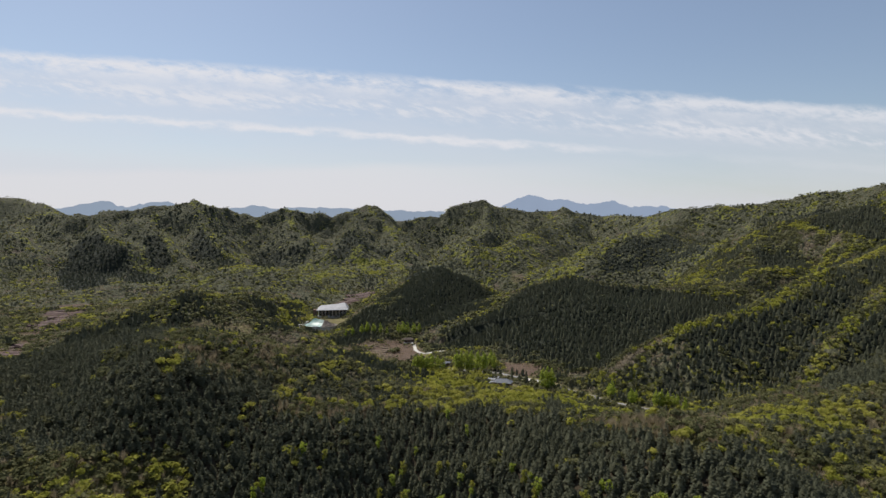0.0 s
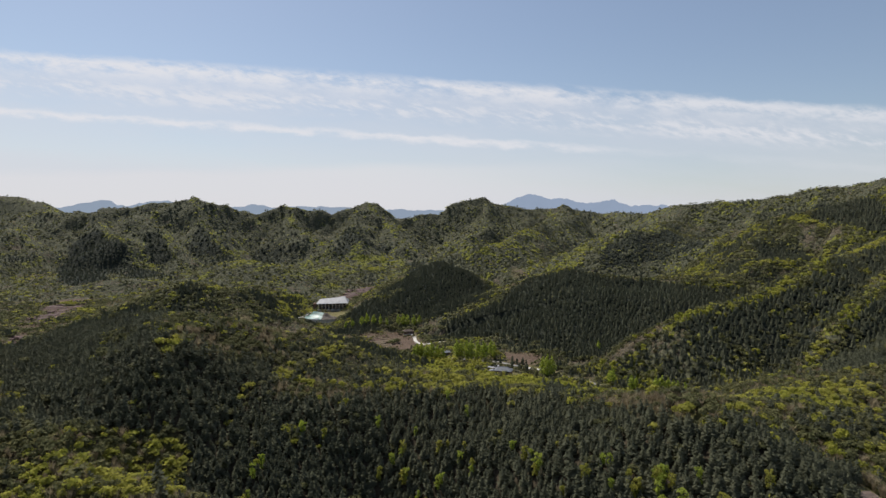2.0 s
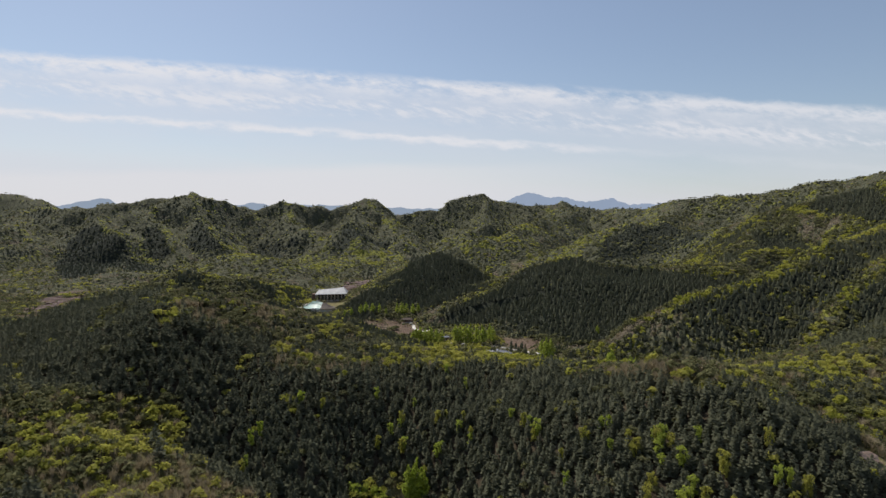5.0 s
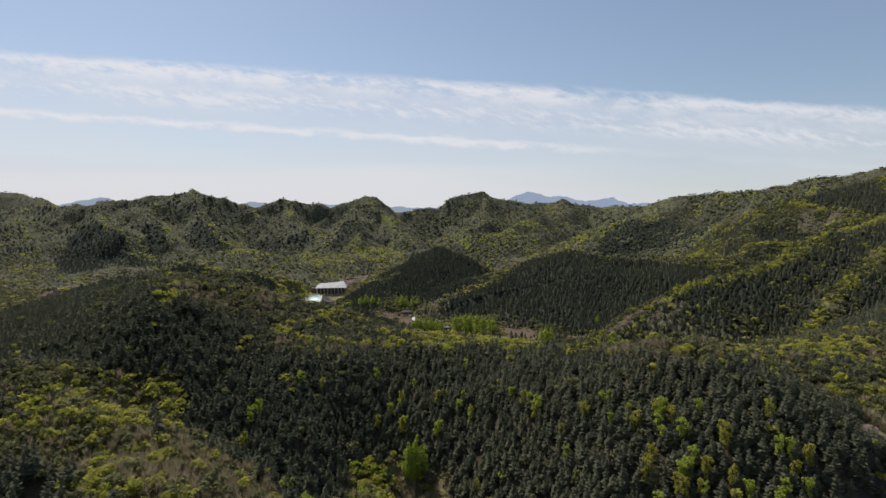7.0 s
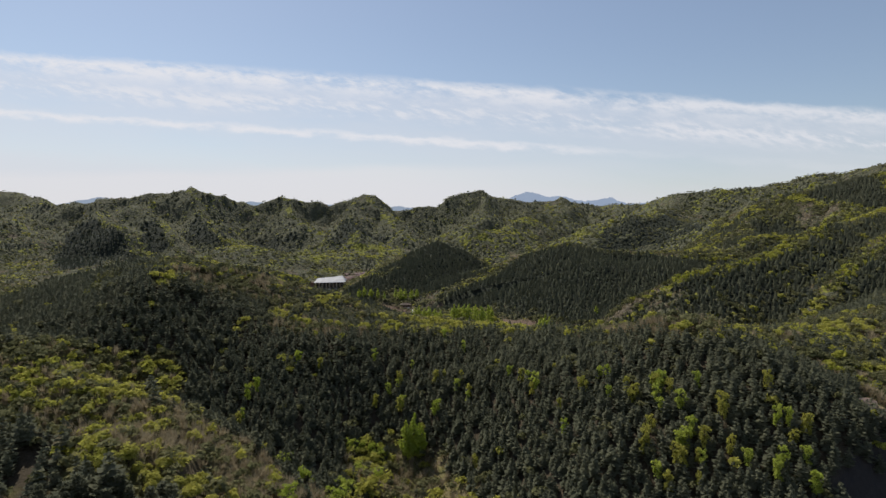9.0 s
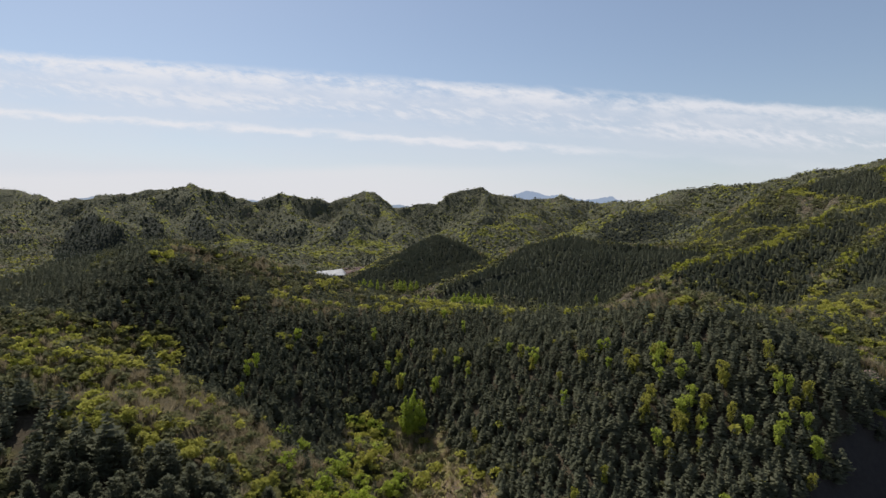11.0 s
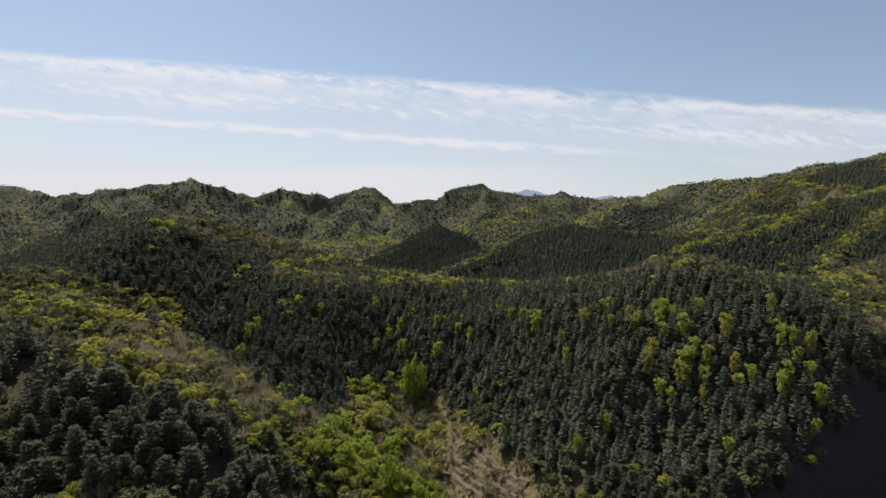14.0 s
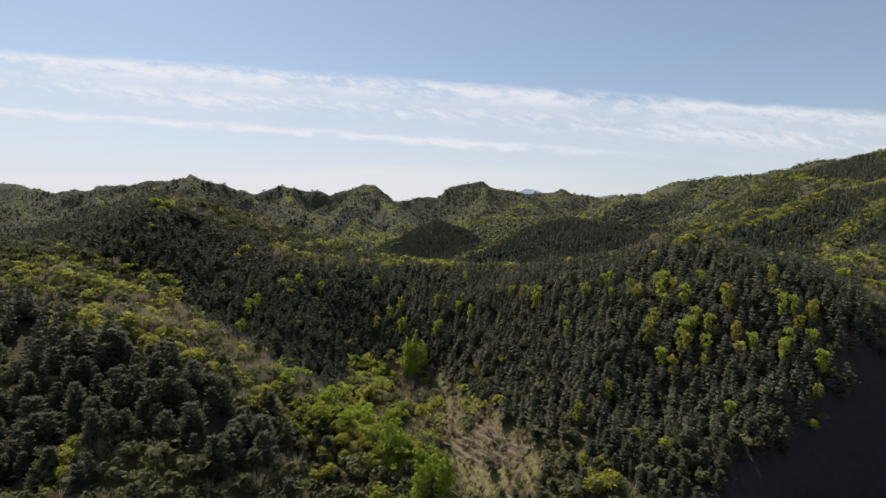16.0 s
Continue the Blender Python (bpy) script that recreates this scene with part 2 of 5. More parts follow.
# ------------------------------------------------------------------ the lie of the land
def vnoise(x, y, seed=0):
    """Smooth value noise from -1 to 1."""
    xi, yi = np.floor(x).astype(np.int64), np.floor(y).astype(np.int64)
    fx, fy = x - xi, y - yi
    fx, fy = fx * fx * fx * (fx * (fx * 6 - 15) + 10), fy * fy * fy * (fy * (fy * 6 - 15) + 10)

    def lattice(a, b):
        h = (a * 374761393 + b * 668265263 + seed * 974634777) & 0xFFFFFFFF
        h = ((h ^ (h >> 13)) * 1274126177) & 0xFFFFFFFF
        h = ((h ^ (h >> 16)) * 2246822519) & 0xFFFFFFFF
        return ((h ^ (h >> 15)) & 0xFFFF) / 32767.5 - 1
    a, b = lattice(xi, yi), lattice(xi + 1, yi)
    c, d = lattice(xi, yi + 1), lattice(xi + 1, yi + 1)
    return (a + (b - a) * fx) * (1 - fy) + (c + (d - c) * fx) * fy


def fbm(x, y, size, octaves=4, seed=0):
    total, amp = 0.0, 1.0
    for k in range(octaves):
        total = total + amp * vnoise(x / size + 17.3 * k, y / size - 9.1 * k, seed + k)
        size, amp = size / 2.03, amp * 0.5
    return total


def near_line(x, y, points):
    """Distance to a line of points in plan and, per place, the height along it."""
    best, high = np.full(np.shape(x), 1e9), np.zeros(np.shape(x))
    for (x0, y0, z0), (x1, y1, z1) in zip(points[:-1], points[1:]):
        dx, dy = x1 - x0, y1 - y0
        s = np.clip(((x - x0) * dx + (y - y0) * dy) / (dx * dx + dy * dy), 0, 1)
        d = np.hypot(x - x0 - s * dx, y - y0 - s * dy)
        closer = d < best
        best, high = np.where(closer, d, best), np.where(closer, z0 + s * (z1 - z0), high)
    return best, high


def soft_max(a, b, k):
    h = np.clip(0.5 + 0.5 * (a - b) / k, 0, 1)
    return b + (a - b) * h + k * h * (1 - h)


def step(a, b, v):
    s = np.clip((v - a) / (b - a), 0, 1)
    return s * s * (3 - 2 * s)


# each ridge: the fall of its flanks, the roundness of its crest, then its crest line
RIDGES = []


def ridge(fall, rounding, *crest):
    RIDGES.append((fall, rounding, crest))


# the knoll and the low saddle that runs from it to the hill opposite
ridge(0.60, 18, (-420, 470, -5), (-280, 362, 17), (-200, 314, 37), (-168, 306, 45), (-146, 296, 47), (-126, 258, 47), (-90, 262, 26), (-25, 276, 16), (50, 276, 16), (92, 214, 29))
ridge(0.50, 16, (-140, 290, 46), (-98, 306, 38), (-60, 298, 23), (-20, 300, 19), (20, 300, 14), (60, 306, 8))
ridge(0.50, 10, (-148, 302, 46), (-160, 325, 43.5), (-175, 334, 42.5), (-190, 340, 41), (-205, 345, 38), (-220, 350, 34), (-240, 355, 28), (-260, 360, 22), (-280, 364, 16))
# the hill across the ravine and the shoulder behind it
ridge(0.64, 30, (52, 262, 15), (62, 196, 17), (90, 206, 31), (112, 176, 17))
ridge(0.45, 16, (92, 208, 27), (165, 235, 21), (205, 262, 25), (240, 290, 26), (340, 350, 42))
# the spur on the near side of the ravine
ridge(0.62, 14, (-330, 250, 70), (-210, 205, 42), (-125, 178, 26), (-100, 146, 18), (-62, 128, 8), (-44, 144, -2), (-30, 146, -10))
ridge(0.50, 7, (-125, 178, 26), (-98, 166, 19.25), (-88, 162, 15.5), (-74, 158, 8.75), (-60, 154, 2.25), (-46, 150, -3.5), (-36, 147, -7))
# the slope under the camera
ridge(0.35, 20, (-160, -20, 10), (-60, -60, 0), (60, -80, 5), (190, 40, 14), (230, 150, 18))
# the long spurs beyond the road
ridge(0.72, 12, (900, 760, 165), (560, 640, 102), (428, 550, 77), (383, 520, 71), (284, 455, 59), (226, 430, 42), (186, 420, 31), (146, 420, 15), (122, 415, -2))
ridge(0.72, 12, (640, 600, 112), (430, 500, 74), (320, 420, 49), (265, 380, 35), (238, 360, 17), (215, 330, -2))
# the broad back of the knoll
ridge(0.50, 24, (-140, 290, 46), (-150, 345, 39), (-152, 392, 30), (-140, 450, 6))
ridge(0.45, 22, (-98, 306, 36), (-76, 332, 27), (-80, 432, 11), (-78, 485, -8))
# the wooded nose behind the spurs, which runs out towards the road
ridge(0.62, 14, (460, 690, 52), (325, 605, 30), (256, 620, 31), (198, 630, 34), (139, 648, 41), (100, 655, 27), (63, 660, 13), (-3, 625, -10))
ridge(0.34, 30, (139, 648, 38), (138, 560, 19), (112, 490, 0), (96, 462, -10))
ridge(0.34, 30, (256, 620, 29), (212, 530, 22), (165, 465, 2))
# the round hill at the valley head
ridge(0.72, 12, (-50, 795, 24), (-7, 806, 47), (36, 815, 26), (80, 822, -4))
ridge(0.50, 20, (-7, 804, 44), (-40, 720, 18), (-75, 640, -6), (-85, 570, -16))
# small hills beyond the knoll
ridge(0.60, 10, (-400, 570, -14), (-280, 612, 32), (-228, 680, 12), (-180, 705, -14))
ridge(0.50, 14, (-280, 612, 30), (-222, 590, 6), (-155, 572, -4), (-115, 556, -14))
# the main range at the back
ridge(0.72, 9, (-3600, 3300, 210), (-2250, 2850, 226), (-1950, 2750, 196), (-1780, 2600, 150), (-1300, 1750, 118), (-900, 1560, 130), (-688, 1569, 158), (-575, 1640, 122), (-467, 1693, 148),
      (-350, 1740, 116), (-242, 1793, 160), (-165, 1830, 116), (0, 1890, 126), (60, 1920, 158), (155, 1951, 176), (300, 1960, 134), (420, 1930, 146), (540, 1850, 116))
ridge(0.62, 14, (540, 1850, 116), (560, 1560, 117), (575, 1310, 135), (676, 1220, 153), (760, 1130, 161), (810, 1060, 170), (1000, 950, 210), (1500, 900, 300))
# low hills in the valley before it
ridge(0.45, 14, (-500, 985, -16), (-362, 1022, 18), (-250, 990, -2))
ridge(0.45, 14, (-340, 1210, 0), (-211, 1160, 10), (-110, 1110, -6))
ridge(0.40, 14, (-640, 930, -18), (-560, 990, 2), (-470, 1090, -6))
ridge(0.40, 12, (-330, 830, -16), (-270, 800, 2), (-215, 790, -10))
# its spurs
ridge(0.62, 12, (900, 620, 200), (560, 720, 132), (530, 760, 119), (471, 800, 100), (450, 850, 80), (433, 900, 62), (392, 950, 46), (300, 985, 18))
ridge(0.62, 12, (575, 1310, 128), (500, 1240, 98), (440, 1130, 91), (407, 1050, 91), (332, 1040, 78), (262, 1035, 60), (213, 1035, 42), (130, 1045, 4))
ridge(0.62, 12, (407, 1050, 90), (464, 1062, 73), (500, 1050, 48))
ridge(0.62, 12, (420, 1930, 140), (330, 1550, 98), (240, 1350, 84), (165, 1190, 72), (145, 1150, 60), (45, 1140, 50), (-40, 1095, 6))
ridge(0.70, 9, (-720, 1540, 136), (-754, 1495, 113), (-665, 1375, 64), (-577, 1250, 13), (-545, 1205, -14))
ridge(0.70, 9, (-688, 1569, 150), (-630, 1500, 106), (-555, 1390, 64), (-484, 1285, 25), (-450, 1230, -8))
ridge(0.66, 8, (-900, 1560, 126), (-840, 1410, 86), (-762, 1310, 54), (-690, 1265, 20), (-620, 1215, -18))
ridge(0.70, 10, (-478, 1710, 138), (-400, 1570, 88), (-320, 1440, 43), (-280, 1385, 28), (-245, 1330, -4))
ridge(0.70, 10, (-350, 1740, 110), (-345, 1600, 66), (-330, 1480, 20))
ridge(0.70, 10, (-242, 1793, 150), (-262, 1600, 86), (-250, 1480, 60), (-200, 1425, 42), (-150, 1370, 6))
ridge(0.70, 10, (-242, 1793, 146), (-187, 1700, 113), (-120, 1560, 68), (-70, 1445, 32), (-30, 1380, 6))
ridge(0.62, 12, (155, 1951, 164), (130, 1700, 96), (60, 1500, 48))
ridge(0.62, 12, (-1300, 1750, 112), (-1100, 1430, 78), (-974, 1302, 64), (-900, 1130, -4))
ridge(0.55, 12, (-1500, 1900, 110), (-1300, 1300, 70), (-1000, 930, -6))

# each gully: the rise of its sides, the width of its bed, then its line
GULLIES = []


def gully(rise, bed, *line):
    GULLIES.append((rise, bed, line))


gully(0.92, 7, (-100, 190, 9), (-75, 192, 0), (-55, 188, -6), (-38, 190, -14), (-24, 199, -20), (-10, 195, -23), (2, 165, -24), (14, 120, -29), (20, 60, -38))
SWELLS = []


def swell(x, y, rise, reach):
    SWELLS.append((x, y, rise, reach))


# broad swells and hollows of the slopes
swell(-33, 118, -4.6, 16)
swell(-75, 134, 3.6, 16)
swell(44, 137, -2.0, 16)
swell(93, 138, -2.6, 16)
swell(53, 140, -6.6, 16)
swell(-94, 147, -3.0, 16)
swell(-12, 150, -2.5, 26)
swell(-15, 163, -7.2, 16)
swell(26, 166, 4.1, 16)
swell(-60, 167, -2.2, 16)
swell(88, 168, 5.0, 26)
swell(106, 170, 2.4, 16)
swell(-97, 179, -3.2, 16)
swell(0, 183, 3.6, 16)
swell(-122, 191, 4.1, 16)
swell(-56, 196, 3.6, 16)
swell(-21, 208, -3.8, 16)
swell(38, 211, 6.1, 40)
swell(38, 211, -4.3, 16)
swell(-98, 216, 4.4, 16)
swell(0, 224, 4.1, 16)
swell(-35, 245, 3.2, 16)
swell(60, 272, -3.1, 16)
swell(-71, 296, -3.8, 26)
swell(180, 361, 3.0, 30)
swell(241, 366, -5.8, 30)
swell(241, 366, -3.6, 30)
swell(208, 372, 5.5, 30)
swell(285, 397, -3.0, 30)
swell(141, 419, -2.7, 30)
swell(66, 425, -5.4, 51)
swell(332, 441, 3.8, 31)
swell(253, 448, -9.1, 54)
swell(97, 547, -2.8, 38)
swell(175, 555, 10.4, 39)
swell(54, 562, 3.8, 39)
swell(287, 617, -6.8, 43)
swell(287, 617, -3.1, 43)
swell(133, 618, 5.3, 43)
swell(259, 653, 3.1, 46)
swell(330, 667, 20.5, 80)
swell(330, 667, 7.3, 47)
swell(-150, 668, 3.3, 47)
swell(517, 707, -3.2, 49)
swell(446, 730, 7.8, 51)
swell(-147, 742, 4.5, 52)
swell(-4, 801, -9.5, 96)
swell(527, 822, 4.9, 58)
swell(-338, 931, 14.1, 112)
swell(-338, 931, 7.6, 112)
swell(-338, 931, 4.0, 112)
swell(445, 940, 7.5, 66)
swell(445, 940, 4.7, 66)
swell(277, 960, 14.4, 67)
swell(277, 960, 4.7, 67)
swell(403, 1023, -3.8, 72)
swell(-576, 1221, 5.4, 85)
swell(-671, 1264, 9.1, 152)
swell(-917, 1274, -3.5, 89)
swell(-793, 1301, 16.6, 156)
swell(-793, 1301, 3.5, 91)
swell(-177, 1437, 9.0, 101)
swell(-177, 1437, 4.1, 101)
# the old quarry below the hill's near shoulder
QUARRY = ((57, 74, -46), (92, 97, -38), (118, 113, -34), (147, 129, -24))
gully(2.2, 25, *QUARRY)


def land(x, y):
    """The height of the ground at x, y."""
    x, y = np.asarray(x, float), np.asarray(y, float)
    far = step(800, 1500, y)
    wx = x + fbm(x, y, 90, 3, 5) * (3 + 22 * far)
    wy = y + fbm(x, y, 90, 3, 11) * (3 + 22 * far)
    left = step(-350, -550, x)
    z = -10 - 15 * (1 - step(215, 275, y)) - 14 * step(430, 640, y) + (0.055 - 0.035 * left) * np.maximum(0, y - 980) + 12 * step(40, 260, x) * step(600, 1000, y) - 60 * step(2000, 2600, y)
    z = z + 10 * step(110, -60, y)
    base = z
    for fall, rounding, crest in RIDGES:
        d, high = near_line(wx, wy, crest)
        z = soft_max(high - fall * (np.sqrt(d * d + rounding * rounding) - rounding), z, 6)
    # gullies and small spurs, stronger on high ground
    above = step(4, 60, z - base)
    z = z - above * (2.5 + 8 * far) * (np.abs(fbm(x, y, 60 + 50 * far, 3, 23)) - 0.3)
    z = z + (1 - above) * step(560, 850, y) * 5 * fbm(x, y, 120, 3, 67)
    spurs = 1 - np.abs(vnoise(wx / 95, wy / 150, 61)) * 2
    z = z + (0.25 + 0.75 * above) * step(700, 1000, y) * (7 * spurs - 2.5) * (1 - step(2100, 2500, y) * 0.5)
    for cx, cy, rise, reach in SWELLS:
        z = z + rise * np.exp(-((x - cx) ** 2 + (y - cy) ** 2) / (reach * reach))
    for rise, bed, line in GULLIES:
        d, low = near_line(wx, wy, line)
        z = -soft_max(-(low + rise * (np.sqrt(d * d + bed * bed) - bed)), -z, 4)
    return z + fbm(x, y, 22, 3, 31) * 0.8


# ------------------------------------------------------------------ meshes
def mesh_of(name, corners, mat, smooth=False):
    """A mesh of loose triangles from an array of n x 3 x 3 numbers."""
    corners = np.ascontiguousarray(corners, dtype=np.float32)
    count = len(corners)
    data = bpy.data.meshes.new(name)
    data.vertices.add(count * 3)
    data.vertices.foreach_set("co", corners.ravel())
    data.loops.add(count * 3)
    data.loops.foreach_set("vertex_index", np.arange(count * 3, dtype=np.int32))
    data.polygons.add(count)
    data.polygons.foreach_set("loop_start", np.arange(0, count * 3, 3, dtype=np.int32))
    data.update(calc_edges=True)
    data.materials.append(mat)
    return data


def part(name, bm, mat, parent=None, label=""):
    """Links a bmesh, or a ready mesh, as one object."""
    data = bm
    if isinstance(bm, bmesh.types.BMesh):
        data = bpy.data.meshes.new(name)
        bm.to_mesh(data)
        bm.free()
        data.materials.append(mat)
    ob = new(name, data)
    ob.parent = parent
    return tagged(ob, label)


# the ground: one sheet, fine near the ravine and ever coarser towards the horizon
gx = np.unique(np.round(np.concatenate([np.arange(-520, -150, 5.4), np.arange(-150, 180, 4.0), np.arange(180, 520, 5.4), np.arange(-1350, -520, 8.0), np.arange(520, 1350, 8.0), np.linspace(-4200, -1350, 110), np.linspace(1350, 4200, 110)]), 2))
gy = np.concatenate([np.linspace(-900, 60, 40)[:-1], np.arange(60, 420, 4.0), np.arange(420, 900, 5.0), np.arange(900, 2050, 8.6), np.linspace(2050, 4950, 70)])
mx, my = np.meshgrid(gx, gy)
mz = land(mx, my)
cols, rows = len(gx), len(gy)
first = (np.arange(rows - 1)[:, None] * cols + np.arange(cols - 1)[None, :]).ravel()
quads = np.stack([first, first + 1, first + 1 + cols, first + cols], 1).astype(np.int32)
sheet = bpy.data.meshes.new("ground")
sheet.vertices.add(rows * cols)
sheet.vertices.foreach_set("co", np.stack([mx, my, mz], 2).astype(np.float32).ravel())
sheet.loops.add(quads.size)
sheet.loops.foreach_set("vertex_index", quads.ravel())
sheet.polygons.add(len(quads))
sheet.polygons.foreach_set("loop_start", np.arange(0, quads.size, 4, dtype=np.int32))
sheet.polygons.foreach_set("use_smooth", np.ones(len(quads), dtype=bool))
sheet.update(calc_edges=True)
sheet.materials.append(GROUND)


def soil_kind(name, values):
    """A soft map of soil on the sheet."""
    sheet.attributes.new(name, "FLOAT", "POINT").data.foreach_set("value", values.astype(np.float32).ravel())


ground = tagged(new("ground", sheet), "hilly ground of dry grass, leaf litter and pale soil", "ground", kind="structure")


# ------------------------------------------------------------------ trees
rng = np.random.default_rng(7)


def shell(count, centre, radii, size, r, stand=0.35):
    """Leaf triangles strewn over an uneven ellipsoid, facing outwards."""
    d = r.normal(size=(count, 3))
    d /= np.linalg.norm(d, axis=1)[:, None]
    d[:, 2] = np.where(d[:, 2] < -0.55, -d[:, 2], d[:, 2])
    middle = np.array(centre) + d * np.array(radii) * r.uniform(0.72, 1.08, (count, 1))
    facing = d / np.array(radii) * np.mean(radii) + r.normal(scale=stand, size=(count, 3))
    facing /= np.linalg.norm(facing, axis=1)[:, None]
    a = np.cross(facing, r.normal(size=(count, 3)))
    a /= np.linalg.norm(a, axis=1)[:, None] + 1e-9
    b = np.cross(facing, a)
    s = size * r.uniform(0.6, 1.35, (count, 1))
    return np.stack([middle + a * s, middle - a * s * 0.5 + b * s * 0.87, middle - a * s * 0.5 - b * s * 0.87], 1)


def stem(height, radius, sides=5, lean=0.0):
    """A tapered trunk, as triangles."""
    out = []
    for k in range(sides):
        a, b = 2 * math.pi * k / sides, 2 * math.pi * (k + 1) / sides
        p = [(radius * math.cos(v), radius * math.sin(v), -0.08) for v in (a, b)]
        q = [(0.35 * radius * math.cos(v) + lean, 0.35 * radius * math.sin(v), height) for v in (a, b)]
        out += [(p[0], p[1], q[1]), (p[0], q[1], q[0])]
    return np.array(out)


def bough(p, q, radius):
    """A limb from p to q: a three-sided taper."""
    p, q = np.array(p, float), np.array(q, float)
    d = q - p
    u = np.cross(d, (0.3, 0.2, 1.0))
    u /= np.linalg.norm(u) + 1e-9
    v = np.cross(d, u)
    v /= np.linalg.norm(v) + 1e-9
    ring = [p + radius * (math.cos(a) * u + math.sin(a) * v) for a in (0, 2.1, 4.2)]
    return np.array([(ring[k], ring[(k + 1) % 3], q) for k in range(3)])


def pine_crown(levels, arms, tufts, r):
    """A pine's crown, one metre high: whorls of boughs that carry plates of needles."""
    out = []
    wide = r.uniform(0.27, 0.36)
    for k in range(levels):
        h = 0.14 + 0.80 * (k + r.uniform(-0.2, 0.2)) / max(1, levels - 1)
        reach = wide * max(0.02, 1 - (max(0.0, h - 0.12) / 0.92) ** 1.45) ** 0.9 * (0.75 if k == 0 else 1.0) + 0.02
        turn = r.uniform(0, 6.28)
        for j in range(arms):
            a = turn + 6.28 * (j + r.uniform(-0.3, 0.3)) / arms
            long = reach * r.uniform(0.65, 1.2)
            c, s = math.cos(a), math.sin(a)
            up = long * r.uniform(-0.12, 0.40)
            w = long * r.uniform(0.30, 0.50)
            root, end = np.array((0, 0, h)), np.array((c * long, s * long, h + up))
            left, right = root + 0.62 * (end - root) + np.array((-s * w, c * w, -0.03)), root + 0.62 * (end - root) + np.array((s * w, -c * w, -0.03))
            if tufts:
                for m in range(tufts):
                    f = r.uniform(0.30, 1.0)
                    g = r.uniform(-0.75, 0.75) * (1.15 - f)
                    mid = root + f * (end - root) + g * (left - right) + np.array((0, 0, r.uniform(-0.01, 0.03)))
                    d = np.array((c, s, 0)) * 0.075 + r.normal(scale=0.024, size=3) + np.array((0, 0, 0.026))
                    e = np.array((-s, c, 0)) * r.uniform(0.020, 0.040) + r.normal(scale=0.012, size=3)
                    out += [(mid - e, mid + e, mid + d)]
                out += [(root, left * 0.5 + root * 0.5, end), (root, end, right * 0.5 + root * 0.5)]
            else:
                lift = np.array((0, 0, 0.06 * r.uniform(0.5, 1.5)))
                out += [(root + lift, left, end), (root + lift, end, right)]
    top = r.uniform(0.98, 1.06)
    for j in range(3):
        a = 2.1 * j
        out += [((0, 0, top), (0.045 * math.cos(a), 0.045 * math.sin(a), 0.84), (0.045 * math.cos(a + 2.1), 0.045 * math.sin(a + 2.1), 0.84))]
    return np.array(out, float)


def cone_crown(tiers, sides, r):
    """A pine seen from afar, one metre high: ragged tiers, steep and dense."""
    out = []
    wide = r.uniform(0.25, 0.33)
    for k in range(tiers):
        foot, top = 0.10 + 0.80 * k / tiers, min(1.03, 0.10 + 0.80 * (k + 1.75) / tiers) if k < tiers - 1 else r.uniform(0.97, 1.06)
        reach = wide * (1.04 - foot) ** 0.7
        turn = r.uniform(0, 6.28)
        lean = r.normal(scale=0.012, size=2)
        rim = []
        for j in range(sides * 2):
            a = turn + math.pi * (j + r.uniform(-0.25, 0.25)) / sides
            q = reach * (r.uniform(0.95, 1.25) if j % 2 else r.uniform(0.5, 0.7))
            rim.append((q * math.cos(a), q * math.sin(a), foot + (r.uniform(-0.05, 0.05) if j % 2 else 0.07)))
        for j in range(sides):
            a, b, c = rim[2 * j], rim[2 * j + 1], rim[(2 * j + 2) % (2 * sides)]
            tip = (lean[0], lean[1], top)
            out += [(a, b, tip), (b, c, tip)] if sides > 4 else [(a, c, tip)]
    return np.array(out, float)


def leaf_crown(lobes, each, size, r, tall=0.62, wide=0.40):
    """A broad crown of several leafy lobes, one metre high with its stem."""
    out = []
    for k in range(lobes):
        a, q = r.uniform(0, 6.28), r.uniform(0.15, 1.0) if lobes > 1 else 0
        off = wide * 0.62 * q
        h = 1 - tall * r.uniform(0.32, 0.62) - 0.22 * q * r.uniform(0.2, 1)
        radii = np.array((1, 1, 0.85)) * (wide * r.uniform(0.46, 0.70) if lobes > 1 else wide * 0.95) * r.uniform(0.85, 1.15, 3)
        out.append(shell(each, (off * math.cos(a), off * math.sin(a), h), radii, size, r))
    return np.concatenate(out)


def twig_crown(count, r):
    """Leafless brush: slivers that fan up from the stem, with a few buds."""
    out = []
    for k in range(count):
        a, q = r.uniform(0, 6.28), r.uniform(0.05, 0.42)
        p = np.array((0.2 * q * math.cos(a), 0.2 * q * math.sin(a), r.uniform(0.05, 0.5)))
        e = np.array((q * math.cos(a), q * math.sin(a), r.uniform(0.65, 1.0)))
        w = np.array((-math.sin(a), math.cos(a), 0)) * r.uniform(0.008, 0.026)
        out.append((p - w, p + w, e))
    return np.array(out)


def column_crown(count, size, r):
    """A poplar: a tall narrow crown of many steep sprays."""
    out = []
    for k in range(9):
        h = 0.16 + 0.80 * k / 8
        w = 0.155 * (0.6, 0.85, 1.0, 1.0, 0.95, 0.86, 0.72, 0.52, 0.30)[k]
        for j in range(3 if k < 7 else 1):
            a = r.uniform(0, 6.28)
            out.append(shell(count // 24, (0.6 * w * math.cos(a), 0.6 * w * math.sin(a), h), (w * 0.8, w * 0.8, 0.10), size, r))
    return np.concatenate(out)


